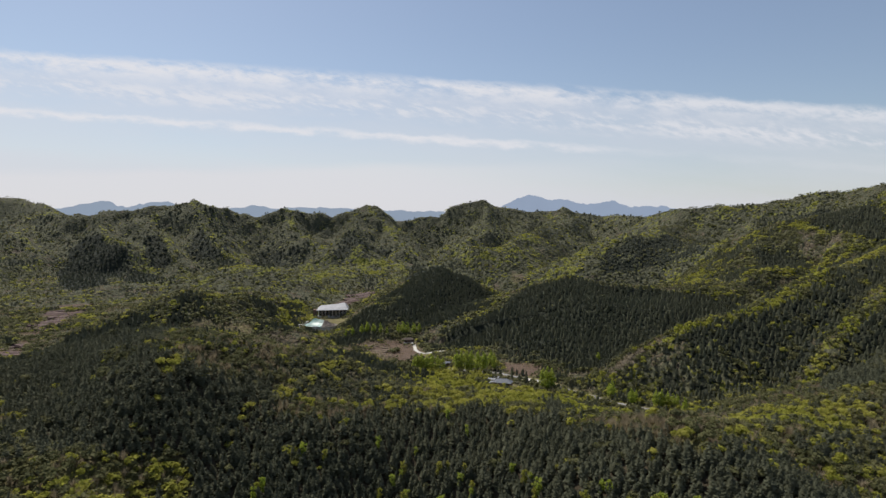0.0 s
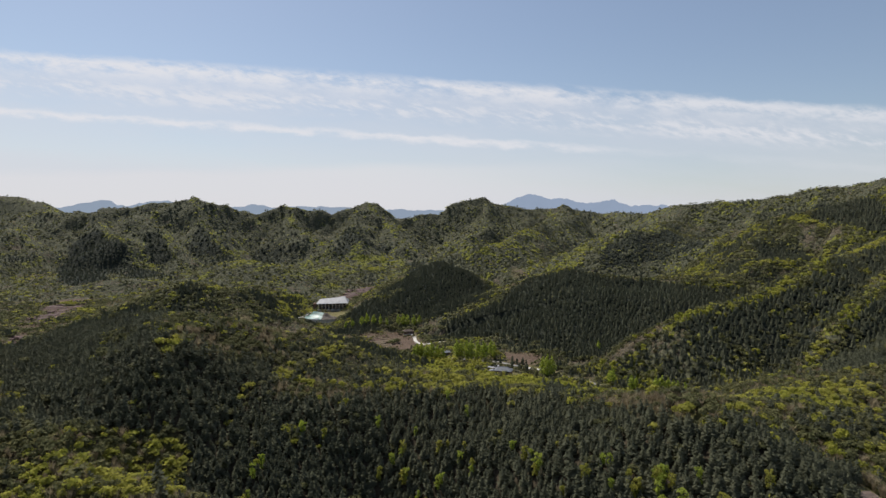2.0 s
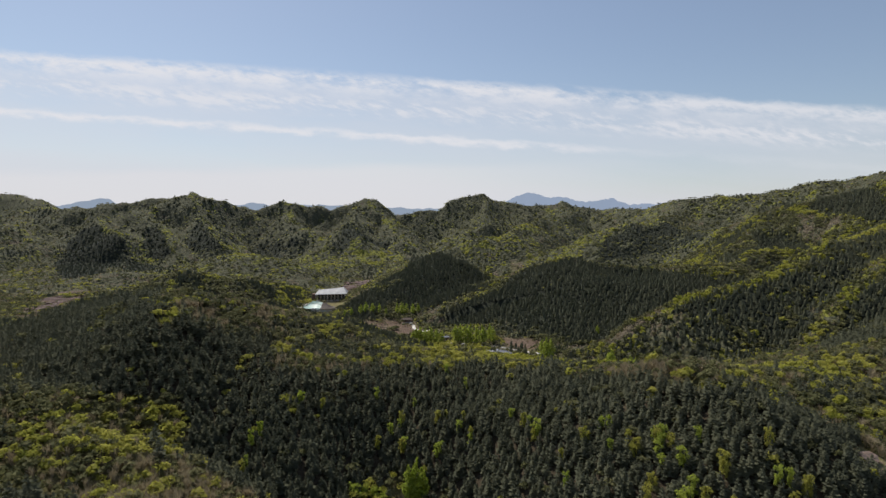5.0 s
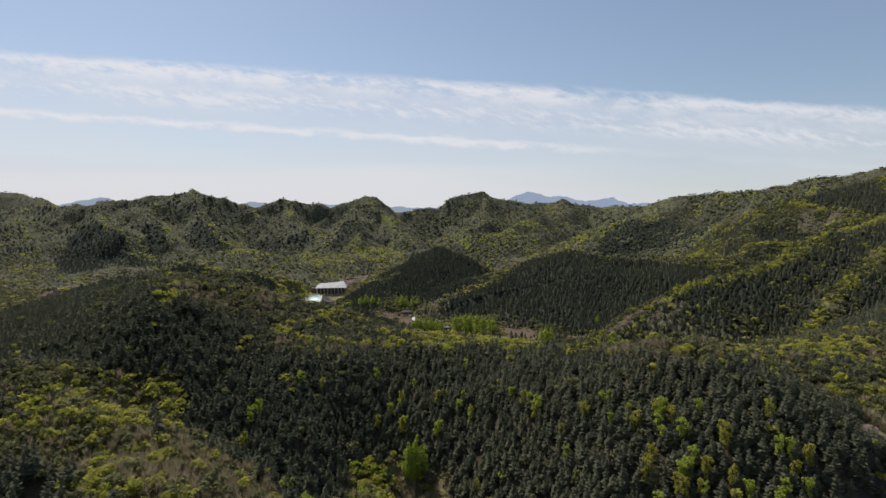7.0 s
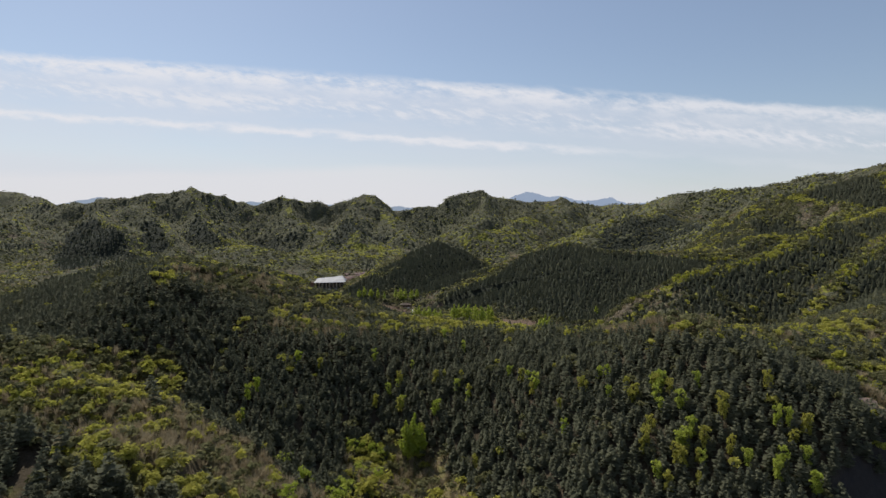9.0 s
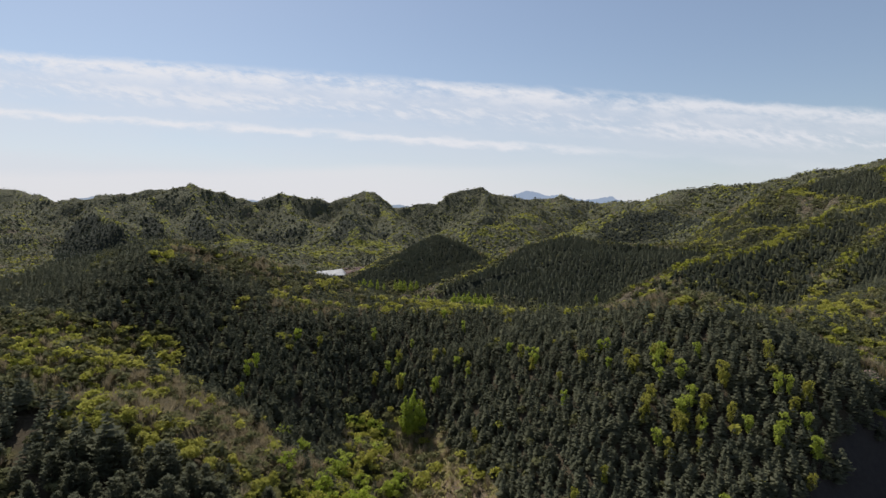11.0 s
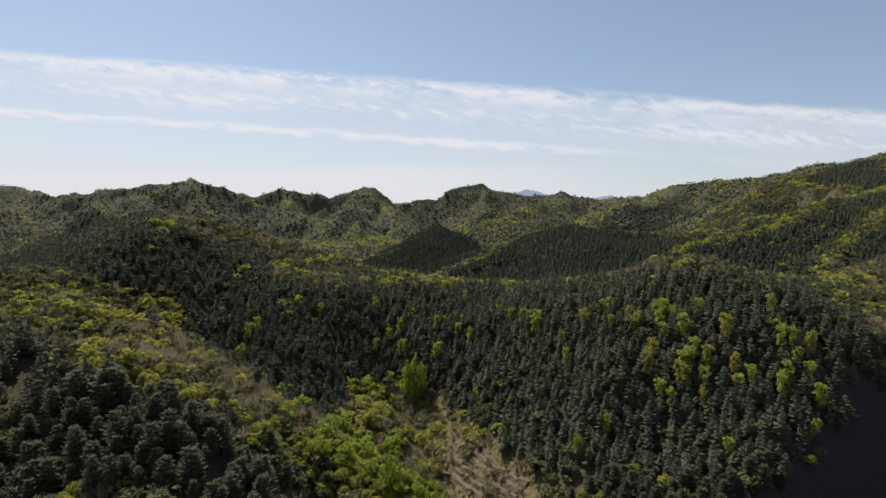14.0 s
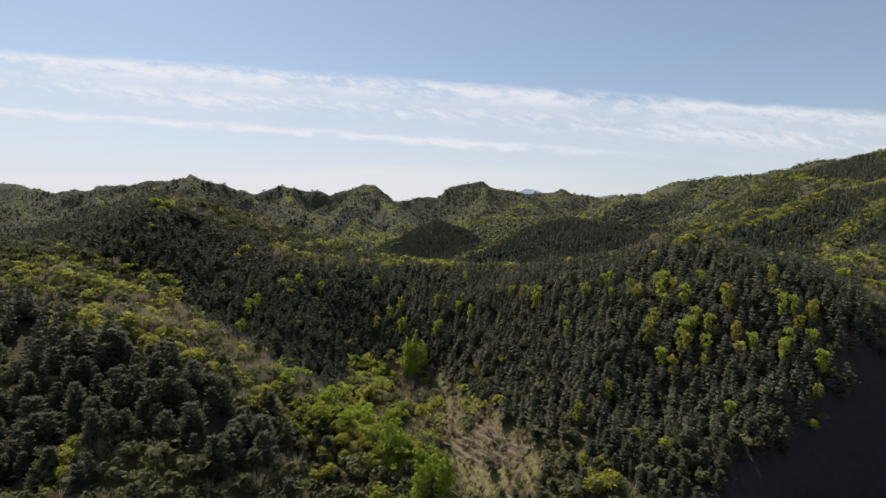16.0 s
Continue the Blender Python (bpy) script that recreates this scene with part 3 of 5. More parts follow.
def stand_of(templates, x, y, z, height, girth, r, tip=(0.0, 0.0)):
    """Trees of joined triangles at the places given, each a turned and scaled template."""
    count = len(x)
    pick = r.integers(0, len(templates), count)
    turn = r.uniform(0, 6.28, count)
    shape = np.stack(templates)[pick]
    c, s = np.cos(turn)[:, None, None], np.sin(turn)[:, None, None]
    w, h = (height * girth)[:, None, None], height[:, None, None]
    px = (shape[..., 0] * c - shape[..., 1] * s) * w + x[:, None, None]
    py = (shape[..., 0] * s + shape[..., 1] * c) * w + y[:, None, None]
    pz = shape[..., 2] * h + z[:, None, None] + (px - x[:, None, None]) * np.reshape(tip[0], (-1, 1, 1)) + (py - y[:, None, None]) * np.reshape(tip[1], (-1, 1, 1))
    return np.stack([px, py, pz], -1).reshape(-1, 3, 3)


# ------------------------------------------------------------------ what grows where
def blob(x, y, cx, cy, rx, ry, turn=0.0, ragged=0.16):
    """About 1 inside a ragged oval, 0 outside."""
    c, s = math.cos(radians(turn)), math.sin(radians(turn))
    u, v = ((x - cx) * c + (y - cy) * s) / rx, (-(x - cx) * s + (y - cy) * c) / ry
    d = np.hypot(u, v) + ragged * fbm(x, y, 0.35 * min(rx, ry), 3, 71)
    return step(1.08, 0.92, d)


def belt(x, y, half, *line):
    d, _ = near_line(x, y, [(*p, 0) for p in line])
    return step(half * 1.2, half * 0.8, d + 0.3 * half * fbm(x, y, half, 3, 77))


def area(x, y, corners):
    """About 1 inside a patch with ragged edges, 0 outside."""
    cx, cy = [p[0] for p in corners], [p[1] for p in corners]
    rag = min(24.0, max(2.5, 0.10 * min(max(cx) - min(cx), max(cy) - min(cy))))
    m = np.zeros(np.shape(x))
    near = (x > min(cx) - 3 * rag) & (x < max(cx) + 3 * rag) & (y > min(cy) - 3 * rag) & (y < max(cy) + 3 * rag)
    u, v = x[near], y[near]
    d, odd = np.full(len(u), 1e9), np.zeros(len(u), bool)
    for (x0, y0), (x1, y1) in zip(corners, corners[1:] + corners[:1]):
        dx, dy = x1 - x0, y1 - y0
        f = np.clip(((u - x0) * dx + (v - y0) * dy) / (dx * dx + dy * dy + 1e-9), 0, 1)
        d = np.minimum(d, np.hypot(u - x0 - f * dx, v - y0 - f * dy))
        odd ^= ((y0 > v) != (y1 > v)) & (u < x0 + (v - y0) * dx / (dy if dy else 1e-9))
    m[near] = step(-0.5 * rag, 0.5 * rag, np.where(odd, d, -d) + 0.9 * rag * fbm(u, v, 3.5 * rag, 3, 71))
    return m


def slope_of(x, y, e=6.0):
    return (land(x + e, y) - land(x - e, y)) / (2 * e), (land(x, y + e) - land(x, y - e)) / (2 * e)


# what grows in each patch of land: the shares of pines, fresh broadleaf, olive scrub, bare brush and open ground, then its corners
PATCHES = []


def patch(shares, *corners):
    PATCHES.append((shares, corners))


# the faces of the far range
patch((0.2, 0.042, 0.638, 0.12, 0), (-1031, 1553), (-768, 1450), (-664, 1528), (-544, 1594), (-409, 1691), (-167, 1791), (-135, 1445), (-518, 1514), (-617, 1366), (-738, 1271), (-1004, 1499))
patch((0.28, 0.056, 0.604, 0.06, 0), (-43, 1817), (29, 1846), (217, 1891), (508, 1730), (357, 1403), (217, 1244), (120, 1588), (-25, 1776))
# dark plantations on the far spurs
patch((1, 0, 0, 0, 0), (-819, 1344), (-883, 1338), (-848, 1236), (-701, 1035), (-588, 951), (-667, 1155), (-537, 1000), (-607, 1179), (-669, 1224), (-718, 1246), (-769, 1303))
patch((0.92, 0, 0.08, 0, 0), (-714, 1360), (-676, 1262), (-645, 1240), (-616, 1252), (-573, 1245), (-622, 1306), (-688, 1388))
patch((0.92, 0, 0.08, 0, 0), (-636, 1461), (-589, 1318), (-560, 1281), (-482, 1277), (-526, 1370), (-601, 1481))
patch((0.62, 0, 0.34, 0.04, 0), (-512, 1518), (-455, 1329), (-308, 985), (-352, 1364), (-378, 1414), (-458, 1515))
patch((0.74, 0, 0.24, 0.02, 0), (-274, 1499), (-289, 1390), (-317, 1332), (-247, 1348), (-141, 1360), (-136, 1454), (-208, 1563), (-248, 1568))
# the valley floor
patch((0.06, 0.14, 0.56, 0.2, 0.04), (-878, 1124), (-717, 1043), (-526, 987), (-441, 996), (-290, 601), (-335, 584), (-254, 350), (-284, 361))
patch((0.03, 0.294, 0.626, 0.04, 0.01), (-441, 996), (-408, 1348), (-120, 1438), (-86, 1344), (-161, 1120), (-219, 980), (-278, 916), (-321, 884))
patch((0.02, 0.462, 0.498, 0.02, 0), (-270, 952), (-247, 1348), (-130, 1393), (-153, 1236), (-248, 1111))
patch((0.03, 0.322, 0.598, 0.05, 0), (-41, 1726), (119, 1575), (220, 1260), (242, 1210), (166, 1069), (119, 1028), (88, 1027), (18, 1101))
patch((0, 0.056, 0.224, 0.22, 0.5), (127, 1052), (161, 1037), (150, 996), (123, 1016))
patch((0.04, 0.35, 0.57, 0.04, 0), (90, 1027), (76, 625), (58, 607), (48, 629))
# hill with a bright shoulder and a dark face
patch((0.02, 0.434, 0.536, 0.01, 0), (151, 1036), (220, 1026), (414, 1511), (330, 1020), (290, 986), (244, 957), (132, 643), (159, 988))
patch((0.78, 0.014, 0.206, 0, 0), (245, 961), (310, 1019), (371, 1020), (438, 1060), (408, 899), (343, 941), (264, 924))
patch((0.02, 0.406, 0.554, 0.02, 0), (172, 626), (322, 933), (354, 946), (377, 934), (363, 921), (316, 916), (184, 623))
# mixed woods behind the nose
patch((0.26, 0.119, 0.551, 0.07, 0), (345, 896), (382, 922), (428, 835), (467, 764), (461, 707), (421, 665), (365, 614), (309, 600), (283, 635))
patch((0.78, 0.014, 0.206, 0, 0), (414, 763), (448, 731), (440, 674), (385, 627), (405, 718))
patch((0.05, 0.35, 0.55, 0.05, 0), (362, 917), (384, 846), (301, 647), (261, 645))
patch((0.05, 0.434, 0.516, 0, 0), (352, 624), (421, 665), (390, 626), (351, 610))
# the high hill
patch((0.17, 0.14, 0.64, 0.05, 0), (533, 1359), (647, 1219), (722, 1095), (675, 1106), (594, 1160), (532, 1229))
patch((0.92, 0, 0.08, 0, 0), (643, 1125), (701, 1062), (505, 765), (466, 789))
patch((0.05, 0.406, 0.444, 0.1, 0), (471, 711), (494, 695), (507, 658), (500, 641), (457, 642), (436, 653))
patch((0.02, 0.035, 0.395, 0.55, 0), (470, 768), (499, 712), (436, 658), (440, 694))
patch((0.96, 0, 0.04, 0, 0), (693, 1066), (543, 700), (515, 661), (506, 713), (492, 757))
# the spurs beyond the road
patch((0.74, 0.049, 0.201, 0.01, 0), (153, 416), (186, 418), (234, 436), (291, 459), (409, 525), (329, 421), (282, 399), (252, 377), (200, 322), (184, 335), (166, 361), (149, 394))
patch((0.9, 0.014, 0.086, 0, 0), (301, 453), (388, 496), (335, 428), (306, 428))
patch((0.18, 0.196, 0.564, 0.06, 0), (107, 433), (152, 414), (150, 386), (129, 359), (105, 377))
patch((0.93, 0.007, 0.063, 0, 0), (276, 385), (318, 405), (218, 276), (199, 302), (249, 367))
patch((0.2, 0.042, 0.358, 0.4, 0), (214, 345), (242, 368), (189, 282), (173, 279))
# the wooded nose
patch((0.985, 0.003, 0.012, 0, 0), (4, 614), (60, 626), (132, 641), (172, 623), (251, 605), (305, 593), (316, 579), (244, 523), (158, 431), (138, 448), (115, 446), (83, 468), (46, 531), (9, 585))
# the round hill
patch((0.94, 0.007, 0.053, 0, 0), (-59, 1356), (-4, 1117), (51, 772), (63, 626), (29, 630), (-9, 612), (-30, 612), (-53, 636), (-83, 573), (-104, 565), (-117, 636), (-105, 731), (-67, 804))
patch((0.1, 0.175, 0.675, 0.05, 0), (-7, 607), (29, 630), (60, 626), (77, 622), (60, 602), (33, 603), (5, 600))
patch((0.04, 0.252, 0.668, 0.04, 0), (-157, 854), (-131, 1063), (-83, 1300), (-57, 800), (-110, 763), (-122, 678))
# small hills beyond the knoll
patch((0.5, 0.035, 0.445, 0.02, 0), (-291, 589), (-274, 605), (-241, 598), (-223, 580), (-256, 563), (-282, 571))
patch((0.04, 0.35, 0.59, 0.02, 0), (-361, 568), (-328, 582), (-288, 597), (-283, 585), (-309, 557), (-206, 329))
patch((0.03, 0.364, 0.586, 0.02, 0), (-403, 935), (-234, 611), (-190, 569), (-193, 560), (-225, 587), (-263, 604))
patch((0.7, 0.021, 0.279, 0, 0), (-305, 887), (-243, 775), (-196, 665), (-184, 585), (-217, 642))
# the knoll's far shoulder
patch((0.96, 0.007, 0.033, 0, 0), (-273, 347), (-248, 341), (-373, 569), (-300, 562), (-263, 553), (-128, 266), (-126, 244), (-137, 234), (-216, 273))
# brush behind the knoll
patch((0, 0.021, 0.209, 0.32, 0.45), (-272, 562), (-198, 574), (-190, 559), (-139, 343), (-263, 553))
patch((0.06, 0.063, 0.447, 0.42, 0.01), (-257, 553), (-129, 375), (-125, 557), (-76, 412), (-51, 350), (-71, 315), (-91, 288), (-103, 281), (-114, 255))
# the brown field
patch((0, 0.021, 0.129, 0.25, 0.6), (-66, 379), (-50, 593), (-25, 572), (-25, 467), (-45, 362))
# bright woods on the valley's near side
patch((0.03, 0.87, 0.1, 0, 0), (-19, 424), (39, 398), (85, 389), (70, 260), (53, 245), (28, 293), (-1, 291), (-17, 305))
patch((0.04, 0.056, 0.184, 0.7, 0.02), (53, 244), (71, 238), (130, 353), (90, 199), (98, 192), (85, 201), (71, 221), (61, 226))
patch((0.04, 0.7, 0.2, 0.06, 0), (100, 213), (165, 299), (173, 293), (160, 250), (123, 222), (105, 210))
patch((0.62, 0.084, 0.276, 0.02, 0), (155, 249), (207, 262), (174, 220), (139, 206), (124, 202))
patch((0.02, 0.07, 0.29, 0.62, 0), (159, 283), (173, 284), (144, 224), (127, 210))
# the near pine woods
patch((0.945, 0.012, 0.043, 0, 0), (-234, 300), (-188, 286), (-182, 315), (-125, 251), (-112, 249), (-84, 263), (-73, 250), (-46, 252), (-21, 262), (5, 264), (55, 304), (73, 227), (88, 194), (112, 199), (109, 169), (118, 167), (113, 149), (110, 141), (69, 144), (4, 184), (2, 206), (-13, 217), (-30, 212), (-34, 185), (-49, 161), (-65, 170), (-80, 177), (-95, 197), (-115, 192), (-126, 174), (-131, 167))
patch((0.95, 0.01, 0.04, 0, 0), (9, 169), (16, 154), (25, 137), (34, 119), (41, 110), (51, 106), (61, 108), (85, 125), (110, 144), (148, 197), (80, 153), (24, 203), (4, 202), (2, 186))
patch((0.945, 0.01, 0.045, 0, 0), (-89, 196), (-60, 164), (-41, 154), (-39, 176), (-29, 180), (-34, 200), (-22, 213), (0, 208), (0, 257), (-92, 215))
patch((0.93, 0.02, 0.05, 0, 0), (50, 105), (75, 118), (100, 132), (125, 150), (136, 162), (118, 185), (90, 165), (60, 140))
patch((0.06, 0.66, 0.24, 0.04, 0), (-124, 257), (-111, 260), (-119, 241), (-125, 242))
patch((0.04, 0.74, 0.2, 0.02, 0), (-85, 280), (-65, 268), (-61, 262), (-78, 266))
patch((0.55, 0.25, 0.2, 0, 0), (-85, 302), (-137, 679), (-58, 315), (-66, 271))
patch((0.16, 0.54, 0.28, 0.02, 0), (-59, 320), (-46, 371), (-10, 293), (-1, 281), (-23, 277), (-41, 287))
patch((0.05, 0.504, 0.416, 0.03, 0), (84, 200), (98, 203), (100, 192), (90, 187))
patch((0.02, 0.56, 0.4, 0.02, 0), (135, 200), (158, 209), (151, 200), (132, 192))
# bright bushes and bare brush on the near spur
patch((0.05, 0.46, 0.27, 0.2, 0.02), (-129, 170), (-121, 178), (-117, 186), (-112, 203), (-100, 208), (-94, 200), (-87, 161), (-94, 156), (-103, 151), (-114, 154))
patch((0.1, 0.58, 0.3, 0.02, 0), (-93, 137), (-80, 137), (-71, 133), (-62, 137), (-58, 151), (-47, 136), (-38, 143), (-33, 162), (-25, 175), (-18, 137), (-31, 137), (-41, 122), (-48, 126), (-55, 121), (-62, 118), (-68, 124), (-84, 126))
patch((0, 0.1, 0.15, 0.74, 0.01), (-101, 151), (-88, 165), (-80, 173), (-71, 176), (-59, 177), (-41, 156), (-35, 150), (-40, 139), (-49, 138), (-63, 145), (-68, 134), (-81, 135), (-93, 138))
# the pines under the spur
patch((0.94, 0, 0.06, 0, 0), (-111, 142), (-99, 145), (-85, 126), (-67, 123), (-55, 120), (-47, 123), (-42, 120), (-35, 131), (-28, 124), (-36, 103), (-78, 97))
patch((0.25, 0.5, 0.23, 0.02, 0), (-34, 132), (-25, 137), (-18, 124), (-28, 123))
patch((0.02, 0.72, 0.2, 0.02, 0.04), (-26, 144), (-23, 171), (-12, 144), (1, 128), (-18, 124), (-25, 134))
# the ravine's bed and the orchard in it
patch((0, 0.12, 0.08, 0.12, 0.68), (-35, 204), (-20, 214), (0, 203), (9, 183), (3, 176), (26, 149), (22, 135), (1, 134), (-10, 167), (-24, 184))
patch((0, 0.02, 0.04, 0.06, 0.88), (0, 175), (13, 166), (26, 140), (24, 129), (3, 126))
patch((0.02, 0.62, 0.32, 0.04, 0), (26, 127), (36, 118), (42, 112), (41, 109), (26, 124))
# dark pines and bright woods above the road
patch((0.66, 0.1, 0.2, 0.04, 0), (-82, 314), (-72, 390), (-40, 384), (-16, 420), (-11, 287), (-41, 280), (-63, 279), (-76, 291))
patch((0.07, 0.72, 0.2, 0.01, 0), (-19, 444), (7, 456), (49, 416), (70, 384), (49, 268), (21, 273), (-1, 272), (-15, 287))
patch((0.02, 0.05, 0.28, 0.62, 0.03), (-171, 560), (-114, 616), (-69, 399), (-73, 324), (-91, 299))
# scrub in the upper ravine
patch((0.05, 0.6, 0.28, 0.07, 0), (-34, 202), (-28, 211), (-16, 208), (-16, 204), (-25, 190), (-33, 196))
patch((0.02, 0.2, 0.3, 0.38, 0.1), (-17, 206), (-4, 208), (2, 199), (0, 188), (-9, 168), (-16, 178))
# the bright strip past the road
patch((0.1, 0.5, 0.36, 0.04, 0), (147, 288), (172, 291), (181, 269), (196, 248), (191, 241), (148, 230), (119, 215))
patch((0.03, 0.06, 0.2, 0.7, 0.01), (147, 331), (156, 305), (108, 206), (90, 194))


# the valley road, the lane to the pavilion, and open ground round the buildings and fields
ROAD = ((-6, 461), (7, 455), (30, 454), (44, 454), (52, 448), (65, 440), (76, 431), (85, 418), (92, 405), (101, 391), (106, 381), (114, 370), (122, 361), (131, 354))
LANE = ((-34, 600), (-30, 590), (-27, 555), (-23, 539), (-16, 535), (-8, 538), (1, 541))
YARDS = ((47, 419, 14, 10, -20), (-25, 521, 18, 14, 0), (-148, 705, 30, 50, 5), (-180, 470, 26, 10, -15),
         (68, 439, 12, 6, -30), (133.7, 167.7, 9, 8, 0))


# bare red soil: the terraced fields in the side valley and the cut above the hall
RED_FIELDS = (((-600, 880), (-570, 886), (-491, 774), (-469, 684), (-470, 648), (-500, 660), (-532, 730)), ((-449, 585), (-460, 640), (-440, 606), (-394, 535), (-372, 484), (-390, 486)),
              ((-168, 880), (-150, 940), (-128, 1010), (-112, 1000), (-120, 930), (-140, 870)), ((50, 490), (84, 477), (80, 452), (54, 447)),
              ((-98, 560), (-72, 584), (-38, 612), (-24, 560), (-25, 490), (-55, 490), (-80, 530)))


# crest strips: half width, the shares of fresh leaf and of bare brush, and the line
CRESTS = ((11, 0.38, 0.06, ((-840, 1410), (-762, 1310), (-690, 1265), (-620, 1215))), (10, 0.34, 0.06, ((-754, 1495), (-665, 1375), (-577, 1250), (-545, 1205))),
          (10, 0.34, 0.06, ((-688, 1569), (-630, 1500), (-555, 1390), (-484, 1285))), (10, 0.40, 0.05, ((-478, 1710), (-400, 1570), (-320, 1440), (-280, 1385))),
          (10, 0.36, 0.08, ((-242, 1793), (-187, 1700), (-120, 1560), (-70, 1445))), (9, 0.42, 0.05, ((464, 1062), (407, 1050), (332, 1040))),
          (5.5, 0.50, 0.03, ((560, 640), (428, 550), (383, 520), (284, 455), (226, 430), (186, 420), (160, 420))), (5, 0.10, 0.75, ((160, 420), (146, 420), (122, 415))),
          (6, 0.48, 0.10, ((430, 500), (320, 420), (265, 380), (238, 360), (220, 335))))


def yards(x, y):
    m = np.zeros(np.shape(x))
    for cx, cy, rx, ry, turn in YARDS:
        m = np.maximum(m, blob(x, y, cx, cy, rx, ry, turn))
    return m


KINDS = ("pine", "fresh", "olive", "twigs", "none")


def growth(x, y):
    """The share of each of KINDS at each place."""
    sx, sy = slope_of(x, y)
    w = np.zeros((5, *np.shape(x)))
    patchy = fbm(x, y, 70, 3, 41)
    # olive scrub everywhere, with patches of brush
    hedge = fbm(x, y, 38, 3, 83)
    w[0] = 0.08 + 0.5 * step(0.35, 0.6, patchy) + 0.9 * step(0.42, 0.62, hedge)
    w[1] = 0.015 + 0.40 * step(-0.45, -0.7, patchy) + 0.5 * step(-0.5, -0.7, hedge)
    w[2] = 0.66
    w[3] = 0.12 + 0.5 * step(0.2, 0.6, fbm(x, y, 60, 2, 47))
    w[4] = 0.06

    def put(mask, pine, fresh, olive, twigs, none):
        for k, v in enumerate((pine, fresh, olive, twigs, none)):
            w[k] = w[k] * (1 - mask) + v * mask
    # the far slopes: darker woods on the steep near faces
    turned = sy + 0.55 * sx * (step(150, -150, x) * 2 - 1) + 0.16 * fbm(x, y, 70, 3, 53)
    put(step(0.02, -0.18, turned) * step(620, 800, y), 0.02, 0.24, 0.60, 0.14, 0.0)
    put(step(0.22, 0.38, turned) * step(620, 800, y), 0.22, 0.02, 0.66, 0.10, 0.0)
    for shares, corners in PATCHES:
        put(area(x, y, corners), *shares)
    # bright strips along the crests of spurs
    for half, fresh, twigs, line in CRESTS:
        put(belt(x, y, half, *line), 0.03, fresh, 0.97 - fresh - twigs, twigs, 0)
    put(belt(x, y, 4.5, *ROAD), 0, 0, 0.02, 0.03, 0.95)
    put(belt(x, y, 4, *LANE), 0, 0, 0.02, 0.03, 0.95)
    for cx, cy, rx, ry, turn in YARDS:
        put(blob(x, y, cx, cy, rx, ry, turn), 0, 0.01, 0.03, 0.04, 0.92)
    for corners in RED_FIELDS:
        put(area(x, y, corners), 0, 0.02, 0.13, 0.17, 0.68)
    quarry, _ = near_line(x, y, QUARRY)
    put(step(33, 29, quarry + 2 * fbm(x, y, 9, 2, 97)), 0.0, 0.0, 0.0, 0.0, 1.0)
    return w / w.sum(0)


def cover(x, y, r):
    """The kind of plant at each place: an index into KINDS."""
    total = np.cumsum(growth(x, y), 0)
    far = step(350, 800, y)
    drift = fbm(x, y, 15, 2, 101) * (1 - far) + fbm(x, y, 34, 3, 103) * far + 0.10 * r.normal(size=len(x))
    rank = np.empty(len(x))
    rank[np.argsort(drift)] = (np.arange(len(x)) + 0.5) / len(x)
    clumped = 0.55 * step(90, 300, y) + 0.33 * step(300, 600, y)
    draw = np.where(r.uniform(size=len(x)) < clumped, rank, r.uniform(size=len(x)))
    return np.minimum(4, (draw > total).sum(0))


def places(y0, y1, gap, r):
    """A jittered grid of places in the wedge of land that opens ahead."""
    half = 0.86 * y1 + 25
    x, y = np.meshgrid(np.arange(-half, half, gap), np.arange(y0, y1, gap))
    x, y = x.ravel(), y.ravel()
    x = x + r.uniform(-0.52, 0.52, len(x)) * gap
    y = y + r.uniform(-0.52, 0.52, len(y)) * gap
    keep = np.abs(x) < 0.86 * y + 25
    x, y = x[keep], y[keep]
    if y0 > 800:   # far off only the near sides of the hills are wooded tree by tree
        keep = slope_of(x, y, 12.0)[1] > -0.22
        x, y = x[keep], y[keep]
    return x, y


shares = growth(mx, my)
soil_kind("needle_litter", step(0.5, 0.8, shares[0]))
soil_kind("bare_earth", np.maximum(np.clip(1.6 * shares[4], 0, 1) * step(900, 700, my), yards(mx, my)) * (1 - 0.35 * step(300, 400, my)))
# where the pit gets that rock, shade included
pit, _ = near_line(mx, my, QUARRY)
soil_kind("shaded_quarry_rock", step(37, 32, pit + 3 * fbm(mx, my, 12, 2, 97)))
red_soil = np.zeros(np.shape(mx))
for corners in RED_FIELDS:
    red_soil = np.maximum(red_soil, area(mx, my, corners))
soil_kind("red_soil", red_soil)
soil_kind("canopy", step(250, 310, my) * (1 - np.clip(shares[4], 0, 1)) * (1 - yards(mx, my)))
soil_kind("share_pine", shares[0])
soil_kind("share_fresh", shares[0] + shares[1])
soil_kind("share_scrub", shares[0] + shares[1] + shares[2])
NEAR = np.random.default_rng(3)
pine_near = [pine_crown(11, 7, 7, NEAR) for k in range(6)]
pine_close = [pine_crown(7, 6, 0, NEAR) for k in range(12)]
pine_mid = [pine_crown(7, 5, 0, NEAR) for k in range(12)]
pine_far = [cone_crown(3, 4, NEAR) for k in range(8)]
leaf_mid = [leaf_crown(6, 11, 0.105, NEAR) for k in range(10)]
leaf_far = [leaf_crown(3, 5, 0.22, NEAR, 0.8, 0.46) for k in range(8)]
leaf_middle = [leaf_crown(4, 7, 0.155, NEAR, 0.85, 0.42) for k in range(10)]
leaf_most = [leaf_crown(3, 4, 0.26, NEAR, 0.9, 0.52) for k in range(8)]
twig_mid = [twig_crown(64, NEAR) for k in range(8)]
twig_far = [twig_crown(14, NEAR) for k in range(8)]

